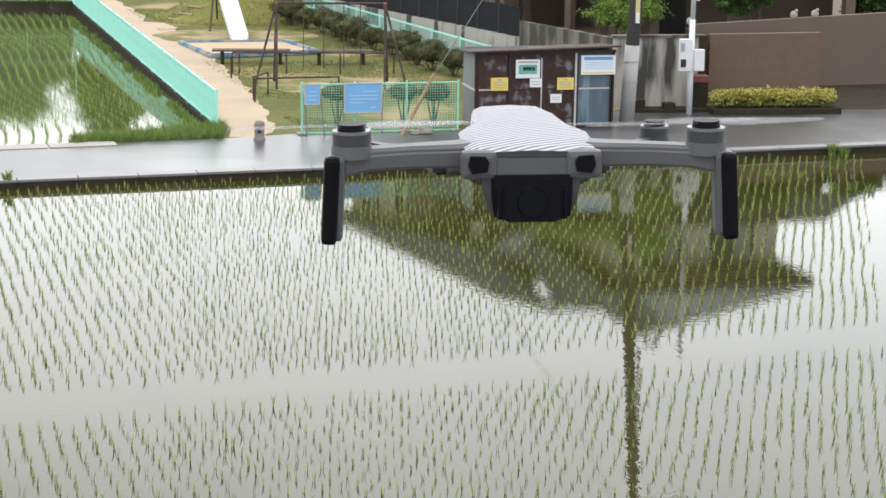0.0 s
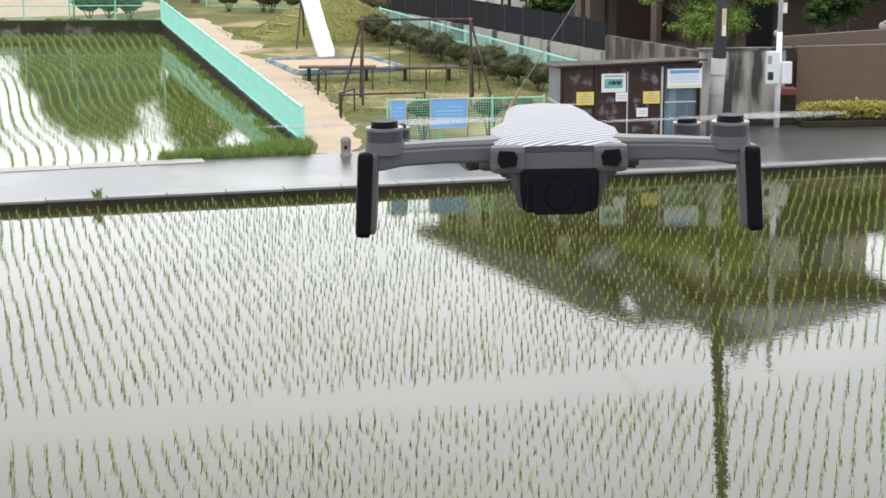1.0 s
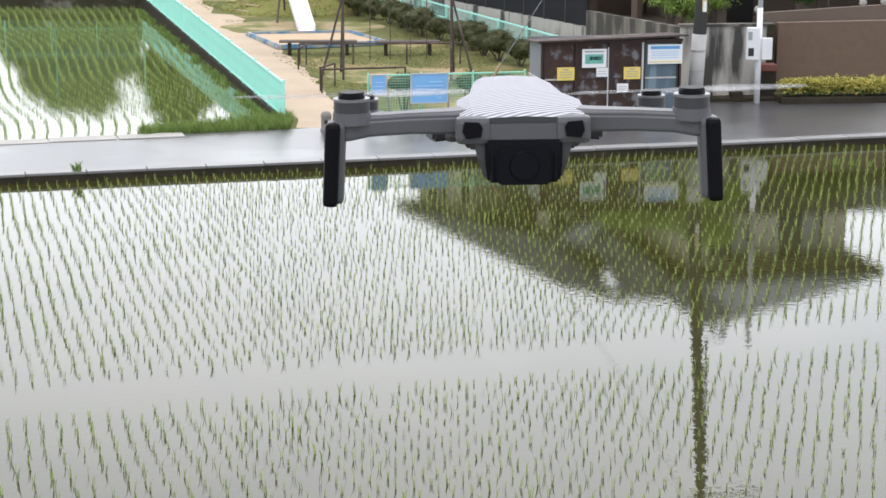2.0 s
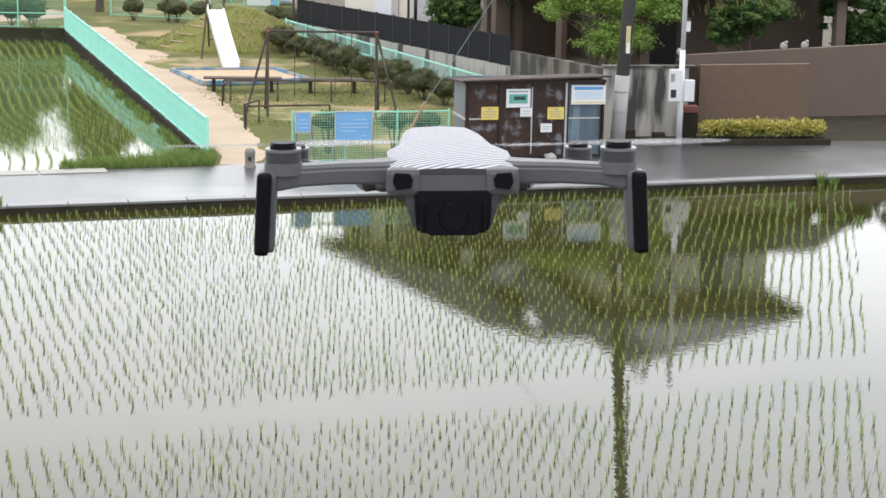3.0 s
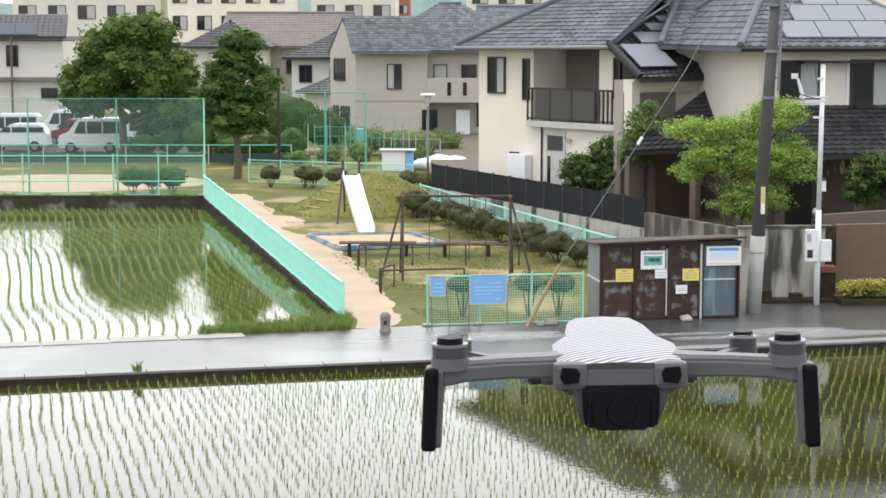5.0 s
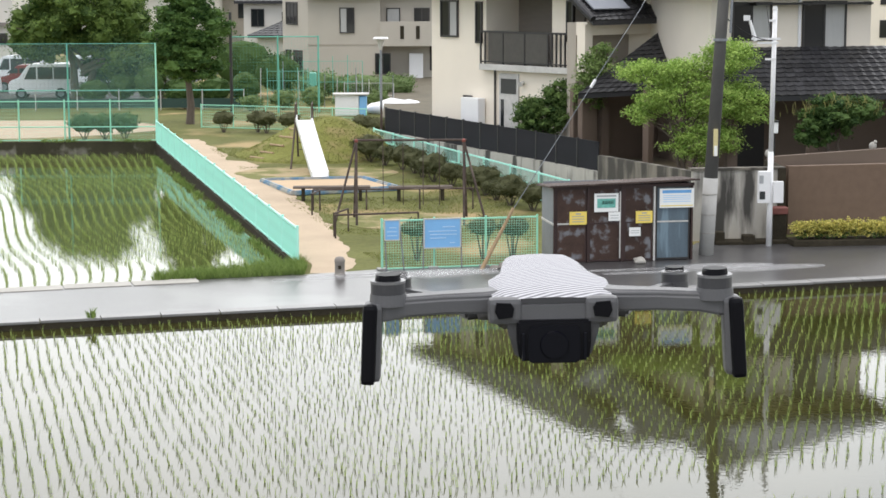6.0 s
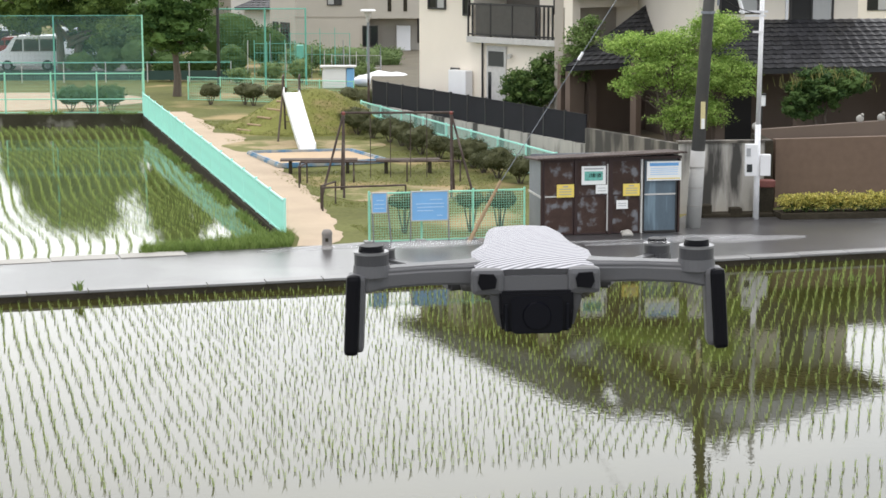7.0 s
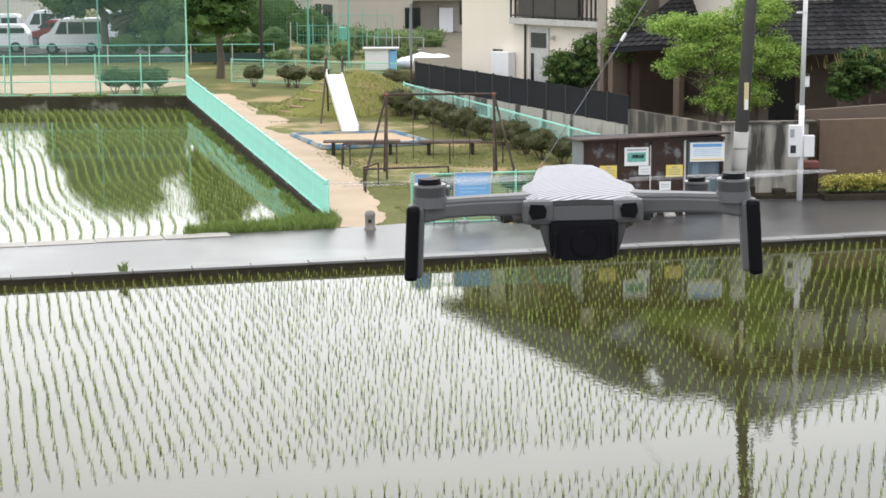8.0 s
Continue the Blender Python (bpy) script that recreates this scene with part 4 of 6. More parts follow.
# park lamp
t = thing("park_lamp", -1.12, 72.3, .5, 0, "slim park lamp with a broad flat white head", "lamp")
for z0, z1, m in ((-.1, 1.35, RUST), (1.35, 3.8, SHEET_GREY)):
    b = B()
    tube(b, (0, 0, z0), (0, 0, z1), .055, .045, 10)
    part("pole", b, m, t)
b = B()
tube(b, (0, 0, 3.55), (0, 0, 3.95), .05, .16, 12)
part("bowl", b, PALE_PAINT, t)
b = B()
tube(b, (0, 0, 3.98), (0, 0, 4.04), .30, .28, 14)
part("shade", b, STEEL_WHITE, t)

# round shrubs along the boundary and behind the mesh fence
for i in range(13):
    u = i / 12
    x, y = 3.5 - 5.2 * u, 52.9 + 13.6 * u
    k = 1 + .18 * math.sin(i * 2.4)
    bush("round_shrub", x + .15 * math.sin(i * 5), y, land(y), .52 * k, .52 * k, .86 * k, HEDGE_LEAF, .026, 240, 24, "clipped round dark olive shrub in the boundary row", 40 + i, "boundary shrubs", .16)
for i, (x, y) in enumerate(((.15, 44.3), (1.75, 44.5), (2.45, 44.4))):
    bush("round_shrub", x, y, land(y), .46, .42, 1.05, HEDGE_LEAF, .025, 130, 16, "small umbrella-shaped shrub on thin bare stems", 60 + i, "fence shrubs", .55, .1)
for i, (x, y) in enumerate(((-7.7, 77), (-6.3, 77), (-5.9, 76.5), (-4.9, 76), (-1.9, 74.5), (-1.2, 73.5))):
    bush("round_shrub", x, y, .5, .55, .5, .95, HEDGE_LEAF, .04, 90, 12, "clipped round dark shrub behind the lawn", 70 + i, "lawn shrubs", .25)
for i, x in enumerate((-12.9, -12.1, -11.3)):
    bush("low_shrub", x, 73.9, .5, .72, .55, 1.15, DARK_LEAF, .045, 150, 16, "low dark shrub behind the tube fence", 80 + i, "fence shrubs", .2)

# ---- the cream house with the balcony ----
h = thing("house", .78, 66.0, 1.0, -50, "cream two-storey house with grey tiled hip roof and balcony", "house", "houses")
walls(h, CREAM, ((0, 2.85, 0, 9, -.2, 5.4), (2.85, 7.1, 0, 9, -.2, 2.72), (2.85, 7.1, 1.6, 9, 2.72, 5.4), (6.05, 6.75, 0, .35, 2.95, 5.4)))
b = B()
box(b, 2.852, 6.05, 1.52, 1.597, 2.95, 5.38)
# the recess shade of the balcony is mixed into this cladding colour
part("wall", b, mat("shaded_brown_cladding", (0.20, 0.175, 0.15), .8, var=.12, scale=2, stretch=(1, 1, 8)), h, "brown clad wall behind the balcony, coloured as in shade")
b = B()
box(b, 2.75, 7.35, -.25, 1.6, 2.72, 2.93, bevel=.01)
part("balcony_floor", b, PALE_PAINT, h)
rail = B()
box(rail, 2.78, 7.32, -.24, -.19, 3.98, 4.05)
rl = part("balcony_rail", rail, BRONZE, h)
b = B()
box(b, 2.78, 7.32, -.24, -.19, 2.98, 3.03)
part("lower_rail", b, BRONZE, rl)
b = B()
box(b, 3.2, 6.05, -.225, -.205, 3.03, 3.98)
part("infill_panel", b, mat("brown_smoked_panel", (.055, .05, .046), .3, var=.2), rl)
for x in (2.78, 3.0, 3.9, 4.95, 6.05, 6.25, 6.45, 6.65, 6.85, 7.05, 7.28):
    b = B()
    box(b, x, x + .05, -.24, -.19, 2.93, 4.0)
    part("baluster", b, BRONZE, rl)
for x in (2.78, 7.28):
    for y in (.15, .55, .95, 1.35):
        b = B()
        box(b, x, x + .03, y, y + .04, 2.93, 4.05)
        part("baluster", b, BRONZE, rl)
window(h, .52, 3.78, .92, 1.28, 0, 2, (GLASS, CURTAIN))
window(h, 2.34, 3.6, .34, 1.42, 0, 1, (GLASS,))
window(h, 6.78, 3.75, .32, 1.35, 0, 1, (GLASS,), depth=.1)
window(h, 1.72, .55, .42, 1.25, 0, 1, (CURTAIN,))
b = B()
box(b, 1.95, 2.85, -.38, -.05, .1, 1.75, bevel=.03)
part("storage_cabinet", b, STEEL_WHITE, h, "white metal water heater cabinet")
b = B()
box(b, 3.55, 4.5, -.06, .01, .3, 2.62, bevel=.01)
d = part("door", b, PALE_PAINT, h, "white panelled back door")
b = B()
box(b, 3.65, 4.4, -.075, -.055, 1.95, 2.45)
part("glass_panel", b, GLASS, d)
b = B()
box(b, 3.65, 3.8, -.075, -.055, .7, 1.75)
part("glass_panel", b, GLASS, d)
b = B()
tube(b, (3.35, -.06, -.2), (3.35, -.06, 2.72), .035, .035, 8)
part("downpipe", b, BRONZE, h)
b = B()
tube(b, (4.75, -.05, 2.35), (4.75, -.2, 2.3), .06, .09, 8)
part("wall_lamp", b, PALE_PAINT, h)
E0, E1, E3 = (-.4, -.7, 5.42), (7.25, -.7, 5.5), (-.4, 9.8, 5.42)
Ra, Rb, Rc = (4.3, 3.1, 8.05), (7.25, 3.1, 8.05), (4.3, 5.8, 8.05)
roof(h, [(E0, E1, Ra, Rb), (E3, E0, Rc, Ra)], ROOF_GREY, ridges=[(E0, Ra), (Ra, Rb)])
b = B()
tube(b, (-.45, -.74, 5.36), (7.25, -.74, 5.44), .07, .07, 8)
part("gutter", b, mat("grey_gutter", (.22, .22, .22), .5), h)

# long slope towards the lane with the solar panels; local x runs along its eave, y up the slope
w = thing("house_wing", 5.74, 58.97, 1.0, 40, "projecting house wing with dark tiled slope and solar panels", "house", "houses")
# shade under the slope is put into this wall's darker stucco
walls(w, BEIGE_CREAM_SHADE, ((.3, 3.6, 1.0, 1.4, -.2, 4.4),))
walls(w, CREAM, ((.15, .5, .45, .8, 2.6, 4.35), (3.3, 3.6, .45, .8, -.2, 4.35), (.3, 3.5, .5, 1.0, 4.0, 4.42)))
walls(w, BROWN_WALL, ((.6, 3.0, .93, .998, .2, 2.4),), "brown rendered lower wall")
SB2, SC, SA, SD = (0, -.05, 4.48), (4.1, -.05, 4.48), (0, 1.35, 5.50), (5.3, 3.35, 6.957)
roof(w, [(SB2, SC, SA, SD)], ROOF_DARK, ridges=[(SA, SD), (SB2, SA)])
def on_wing(x, y):
    return Vector((x, y - .06, 4.48 + .7286 * (y + .05) + .08))
for x0, x1, y0, y1 in ((.32, 1.98, .30, 1.25), (1.40, 2.85, 1.32, 1.78), (2.35, 3.7, 1.86, 2.18), (3.2, 4.45, 2.26, 2.52), (4.0, 5.0, 2.60, 2.82)):
    q = B()
    a = [on_wing(x0, y0), on_wing(x1, y0), on_wing(x1, y1), on_wing(x0, y1)]
    lo = [q.verts.new(c) for c in a]
    hi = [q.verts.new(c + Vector((0, -.025, .035))) for c in a]
    q.faces.new(hi)
    q.faces.new(lo[::-1])
    for k in range(4):
        q.faces.new((lo[k], lo[(k + 1) % 4], hi[(k + 1) % 4], hi[k]))
    part("solar_panel", q, SOLAR, w, "pale grey solar panel")
# porch roof in front of the wing
roof(w, [((-1.7, -1.1, 2.3), (4.6, -2.9, 2.4), (3.2, -.1, 4.15), (4.5, 0, 4.2))], ROOF_DARK)
walls(w, BROWN_WALL, ((-1.0, -.35, -.6, -.4, -.2, 2.25), (-.12, .2, -.6, -.4, -.2, 2.35), (-1.0, 3.0, -.2, -.05, -.2, 2.4)), "brown rendered porch wall")
for x in (.3, 2.2, 4.0):
    b = B()
    box(b, x - .12, x + .12, -2.3, -2.06, -.2, 2.45)
    part("porch_post", b, BROWN_WALL, w)

# house on the lane side
r = thing("house", 9.25, 55.6, 1.0, 10, "cream house with grey hip roof, solar panels and dark porch roof", "house", "houses")
b = B()
box(b, -.3, 4.75, 0, 8, 3.0, 5.5)
part("wall", b, CREAM, r)
b = B()
box(b, -.25, 6.2, -.02, 8, -.2, 2.98)
part("wall", b, BROWN_WALL, r, "brown rendered ground-floor wall")
window(r, .33, 3.95, 1.25, 1.15, 0, 2, (GLASS, CURTAIN))
window(r, 2.55, 3.62, 1.4, 1.5, 0, 2, (GLASS, CURTAIN))
b = B()
box(b, .9, 4.6, -.5, -.05, 5.02, 5.08)
for x in (.9, 2.6, 4.5):
    box(b, x, x + .04, -.5, -.05, 5.0, 5.1)
part("laundry_bar", b, BRONZE, r)
b = B()
box(b, 2.42, 2.50, -.06, 0, 3.1, 5.3)
part("downpipe", b, STEEL_WHITE, r)
E0, E1, E2, E3 = (-1.15, -.8, 5.5), (5.7, -.8, 5.5), (5.7, 8.8, 5.5), (-1.15, 8.8, 5.5)
Ra, Rb = (1.35, 3.4, 8.0), (1.7, 3.4, 8.0)
Rc = (1.35, 4.8, 8.0)
Rd = (1.7, 4.8, 8.0)
roof(r, [(E0, E1, Ra, Rb), (E3, E0, Rc, Ra), (E2, E3, Rd, Rc), (E1, E2, Rb, Rd)], ROOF_GREY, ridges=[(E0, Ra), (Ra, Rb), (E1, Rb), (E3, Rc)])
b = B()
tube(b, (-1.15, -.84, 5.44), (5.7, -.84, 5.44), .07, .07, 8)
part("gutter", b, BRONZE, r)
for i in range(3):
    for j in range(4 - i):
        up = Vector((0, 4.2, 2.5)).normalized()
        p = Vector((.35 + .55 * i + 1.12 * j, -.5, 5.75)) + up * (.95 * i)
        q = B()
        a = [p, p + Vector((1.08, 0, 0)), p + Vector((1.08, 0, 0)) + up * .9, p + up * .9]
        lo = [q.verts.new(c) for c in a]
        hi = [q.verts.new(c + Vector((0, -.02, .05))) for c in a]
        q.faces.new(hi)
        q.faces.new(lo[::-1])
        for k in range(4):
            q.faces.new((lo[k], lo[(k + 1) % 4], hi[(k + 1) % 4], hi[k]))
        part("solar_panel", q, SOLAR, r, "pale grey solar panel")
b = B()
tube(b, (.9, .8, 6.4), (.9, .8, 7.9), .02, .02, 6)
tube(b, (.3, .8, 7.2), (1.5, .8, 7.2), .012, .012, 6)
for k in range(5):
    tube(b, (.4 + .25 * k, .6, 7.2), (.4 + .25 * k, 1.0, 7.2), .008, .008, 5)
part("aerial", b, SHEET_GREY, r)
roof(r, [((-.9, -2.4, 2.45), (6.3, -2.4, 2.45), (-.2, -.02, 3.75), (6.3, -.02, 3.75))], ROOF_DARK, ridges=[((-.9, -2.4, 2.45), (-.2, -.02, 3.75))])
for x in (-.5, 2.0, 5.6):
    b = B()
    box(b, x, x + .3, -2.2, -1.9, -.2, 2.4)
    part("porch_post", b, BROWN_WALL, r)
b = B()
box(b, .5, 1.4, -.08, -.025, 0, 2.1)
part("door", b, BRONZE, r, "dark bronze entrance door")
# middle link roof between the two houses
m = thing("house_link", 7.2, 61.5, 1.0, 0, "linking house section under a grey tiled roof", "house", "houses")
b = B()
box(b, 0, 5, 0, 8, -.2, 5.45)
part("wall", b, CREAM, m)
roof(m, [((-.6, -.7, 5.5), (5, -.7, 5.5), (1.1, 4.2, 8.75), (4.0, 4.2, 8.9)), ((5, 9.4, 5.5), (-.6, 9.4, 5.5), (4.0, 4.2, 8.9), (1.1, 4.2, 8.75)), ((-.6, 9.4, 5.5), (-.6, -.7, 5.5), (1.1, 4.2, 8.75), (1.1, 4.2, 8.75))], ROOF_GREY, ridges=[((1.1, 4.2, 8.75), (4.0, 4.2, 8.9)), ((-.6, -.7, 5.5), (1.1, 4.2, 8.75))])

# ---- houses further off ----
g = thing("house", -7.45, 107.0, .5, 0, "grey-beige two-storey house with grey tiled gable roof", "house", "houses")
walls(g, GREY_WALL, ((1.65, 5.75, 0, 9, -.2, 5.25), (5.75, 9.2, 1.2, 9, -.2, 5.25)))
b = B()
v = [b.verts.new(p) for p in ((0, 3.2, -.2), (1.65, 0, -.2), (1.65, 0, 5.25), (.0, 3.2, 5.25), (.82, 1.6, 7.0))]
b.faces.new((v[0], v[1], v[2], v[4], v[3]))
v2 = [b.verts.new(p) for p in ((.2, 3.6, -.2), (1.85, .4, -.2), (1.85, .4, 5.25), (.2, 3.6, 5.25), (1.0, 2.0, 7.0))]
b.faces.new((v2[3], v2[4], v2[2], v2[1], v2[0]))
part("gable", b, GREY_WALL, g)
roof(g, [((1.5, -.6, 5.25), (6.0, -.6, 5.25), (.85, 1.6, 7.25), (5.0, 2.4, 7.25)), ((5.6, .6, 5.3), (9.6, .6, 5.3), (5.1, 3.4, 6.6), (9.0, 3.4, 6.6)), ((.85, 1.6, 7.25), (5.0, 2.4, 7.25), (-.2, 4.0, 5.25), (5.0, 6.0, 5.25))], ROOF_GREY, tiles=True, w=.3, course=.24)
b = B()
box(b, 5.75, 9.3, -.1, 1.2, 2.35, 2.55)
box(b, 5.75, 9.3, -.12, .02, 2.35, 3.75)
part("balcony", b, GREY_WALL, g)
# no openings are cut: dark strips on the parapet imitate shaded slots
for x in (6.9, 7.8):
    b = B()
    box(b, x, x + .22, -.14, -.11, 2.75, 3.5)
    part("dark_slot_strip", b, CONC_DARK, g)
window(g, 3.45, 3.1, .85, 1.45, 0, 2, (CURTAIN, GLASS))
window(g, 5.45, .75, .9, 1.2, 0, 2)
window(g, 6.1, 2.6, .8, 1.9, 1.2, 1, (CURTAIN,))
window(g, 7.7, 2.6, .9, 1.9, 1.2, 2)
window(g, 8.6, .9, .5, 1.4, 1.2, 1)
turn = Matrix.Translation((0, 3.2, 0)) @ Matrix.Rotation(math.atan2(-3.2, 1.65), 4, "Z")
window(g, .6, 3.55, 1.6, 1.3, 0, 3, turn=turn)
window(g, .5, .6, .7, 1.5, 0, 2, turn=turn)
window(g, 1.6, .6, 1.2, 1.5, 0, 2, turn=turn)
b = B()
box(b, 7.4, 8.2, .6, 1.15, 0, 1.9, bevel=.03)
part("storage_cabinet", b, STEEL_WHITE, g)
b = B()
box(b, 1.6, 9.25, -.03, 0, 2.42, 2.5)
part("band", b, BEIGE_CREAM_SHADE, g)

def far_house(x, y, w, d, hh, rise, wall, rf, label, wins, rz=0, hip=True):
    t = thing("house", x, y, .5, rz, label, "house", "far houses")
    b = B()
    box(b, 0, w, 0, d, -.2, hh)
    part("wall", b, wall, t)
    o = .6
    i = d / 2 * .9 if hip else -.2
    ra, rb = (i, d / 2, hh + rise), (w - i, d / 2, hh + rise)
    fs = [((-o, -o, hh), (w + o, -o, hh), ra, rb), ((w + o, d + o, hh), (-o, d + o, hh), rb, ra)]
    fs += [((-o, d + o, hh), (-o, -o, hh), ra, ra), ((w + o, -o, hh), (w + o, d + o, hh), rb, rb)] if hip else []
    roof(t, fs, rf, ridges=[(ra, rb)], w=.4, course=.4)
    for (wx, wz, ww, wh, fill) in wins:
        window(t, wx, wz, ww, wh, 0, 2 if ww > .7 else 1, fill)
    return t
far_house(1.5, 122, 9, 8, 6.0, 2.0, GREY_WALL, ROOF_GREY, "grey house with tiled gable roof behind others", [(2, 3.2, 1, 1.1, ())], 0, False)
far_house(-11.3, 128, 6, 7, 4.6, 1.8, WHITE_WALL, ROOF_DARK, "small white house with dark grey roof", [(2.6, 2.6, 1.3, 1.3, ()), (4.4, 2.6, 1.3, 1.3, (CURTAIN,)), (.5, 2.9, .9, 1.2, ())])
far_house(-4.5, 136, 8, 7, 6.1, 2.3, WHITE_WALL, ROOF_GREY, "off-white house with grey tiled roof behind others", [(1.0, 3.0, 1.2, 1.1, ())])
far_house(-9.9, 122, 4.2, 5, 2.5, 1.1, WHITE_WALL, ROOF_DARK, "low white outbuilding with dark roof", [])
far_house(-18.5, 148, 10, 9, 5.2, 2.6, BEIGE_CREAM_SHADE, ROOF_BROWN, "old house with weathered brown-grey tiled roof", [(5, 3.0, 1.4, 1.2, ())], 0, False)
far_house(-20.3, 142, 5.6, 6, 5.2, 1.9, WHITE_WALL, ROOF_DARK, "white house with a steep dark tiled roof", [(1.2, 3.0, 1.2, 1.1, ())])
lb = thing("apartment_block", -40, 132, .5, 0, "long cream two-storey block with dark eaves and solar panels", "building", "far houses")
b = B()
box(b, 0, 12.2, 0, 10, -.2, 5.7)
part("wall", b, WHITE_WALL, lb)
b = B()
box(b, -.5, 12.3, -.5, 10.5, 5.75, 6.0)
box(b, -.5, 12.0, -.45, 0, 2.9, 3.15)
part("eave", b, ROOF_BROWN, lb)
roof(lb, [((-.6, -.6, 6.0), (12.6, -.6, 6.0), (1.5, 5, 7.6), (11.6, 5, 7.6))], ROOF_DARK, w=.4, course=.4)
for x in (7.5, 9.0):
    b = B()
    box(b, x, x + 1.4, -.2, -.1, 6.1, 6.9)
    part("solar_panel", b, SOLAR, lb)
window(lb, 8.2, 3.9, .85, 1.5, 0, 1)
window(lb, 10.6, 1.6, 1.2, .8, 0, 2)
b = B()
tube(b, (8.7, -.6, 0), (8.7, -.6, 6.0), .08, .08, 8)
part("downpipe", b, BROWN_WALL, lb)
# distance
def block(x, y, w, d, hh, m, label, rows, cols, seed):
    t = thing("apartment_block", x, y, .5, 0, label, "building", "distant buildings")
    b = B()
    box(b, 0, w, 0, d, -.2, hh)
    box(b, -.3, w + .3, -.3, d + .3, hh, hh + .4)
    part("wall", b, m, t)
    for i in range(cols):
        for j in range(rows):
            window(t, w * (i + .2) / cols, 1.2 + (hh - 1) * j / rows, w / cols * .6, min(1.4, hh / rows * .5), 0, 2, (GLASS, CURTAIN))
block(-45, 190, 15, 10, 10.5, WHITE_WALL, "white concrete apartment block with flat roof", 3, 5, 1)
block(-28.5, 185, 12, 10, 11.5, CREAM, "cream apartment block with balconies", 4, 5, 2)
block(-15.5, 200, 9, 10, 14, WHITE_WALL, "pale concrete block with flat roof", 4, 3, 3)
block(-17, 320, 9, 9, 17, mat("red_brick_cladding", (.30, .13, .10), .8, var=.1), "distant red-brown apartment tower", 6, 4, 4)
block(1, 190, 16, 10, 11.5, WHITE_WALL, "white apartment block beyond the roofs", 4, 6, 5)
block(20, 150, 20, 10, 11.5, CREAM, "beige apartment block beyond the roofs", 4, 7, 6)
hill = B()
for i in range(60):
    x0, x1 = -400 + i * 14, -400 + (i + 1) * 14
    def hz(x):
        return 30 + 22 * noise.noise(Vector((x * .011, 3, 0))) + 5 * noise.noise(Vector((x * .05, 1, 0)))
    a = [hill.verts.new(p) for p in ((x0, 900, 0), (x1, 900, 0), (x1, 980, hz(x1)), (x0, 980, hz(x0)))]
    hill.faces.new(a)
    c = [hill.verts.new(p) for p in ((x0, 980, hz(x0)), (x1, 980, hz(x1)), (x1, 1100, 0), (x0, 1100, 0))]
    hill.faces.new(c)
tagged(part("backdrop", hill, mat("hazy_woods", (.16, .24, .22), 1, var=.25, scale=.05, fine=.5)), "hazy wooded hill in the distance", "hill", "", "structure")

# ---- shed with notices ----
sh = thing("storage_shed", 3.38, 43.62, .15, 8.6, "rusty brown sheet-metal refuse shed with pasted notices", "shed")
W, Hh, D = 3.42, 1.84, 1.25
b = B()
box(b, .0, .03, .05, D, 0, Hh - .05)
part("side_wall", b, SHEET_GREY, sh, "grey sheet-metal side wall")
b = B()
box(b, W - .03, W, .05, D, 0, Hh)
part("side_wall", b, SHEET_GREY, sh)
b = B()
box(b, .03, W - .03, D - .03, D, 0, Hh)
part("back_wall", b, SHEET_GREY, sh)
b = B()
box(b, -.02, .02, -.01, D, .92, .97)
part("side_rail", b, PALE_PAINT, sh)
b = B()
n = 76
rows_ = []
for i in range(n + 1):
    x, z = -.12 + (W + .24) * i / n, Hh + .03 + .012 * (i % 2) + .10 * i / n
    rows_.append([b.verts.new(p) for p in ((x, -.14, z), (x, D + .08, z - .10), (x, D + .08, z - .14), (x, -.14, z - .04))])
for p, q in zip(rows_, rows_[1:]):
    for i in range(4):
        b.faces.new((p[i], p[(i + 1) % 4], q[(i + 1) % 4], q[i]))
b.faces.new(rows_[0])
b.faces.new(rows_[-1][::-1])
part("roof", b, RUST, sh, "rusty ribbed sheet roof")
doors = [(.06, .80, RUST_DOOR), (.86, 1.62, RUST_DOOR), (1.72, 2.42, RUST_DOOR), (2.50, 3.34, SHEET_BLUE)]
for x0, x1, m in doors:
    b = B()
    box(b, x0 + .02, x1 - .02, .015, .045, .05, Hh - .06)
    d = part("door", b, m, sh)
    b = B()
    box(b, x0, x0 + .035, 0, .05, .03, Hh - .04)
    box(b, x1 - .035, x1, 0, .05, .03, Hh - .04)
    box(b, x0 + .035, x1 - .035, 0, .05, Hh - .08, Hh - .04)
    box(b, x0 + .035, x1 - .035, 0, .05, .03, .075)
    part("door_frame", b, FRAME_RED if m is RUST_DOOR else BRONZE, d)
    b = B()
    box(b, x0 + .035, x1 - .035, .004, .03, .93, .965)
    part("cross_rail", b, PALE_PAINT if x0 < .5 or x0 > 2.2 else FRAME_RED, d)
for x, m in ((.0, FRAME_RED), (.815, FRAME_RED), (1.64, FRAME_RED), (1.68, FRAME_RED), (2.44, PALE_PAINT), (3.37, FRAME_RED)):
    b = B()
    box(b, x, x + .045, -.02, .06, 0, Hh)
    part("upright", b, m, sh)
b = B()
box(b, -.02, W + .02, -.025, .02, Hh - .04, Hh + .03)
part("lintel", b, FRAME_RED, sh)
b = B()
box(b, 1.60, 1.63, -.03, -.02, .1, 1.7)
part("worn_strip", b, PALE_PAINT, sh)
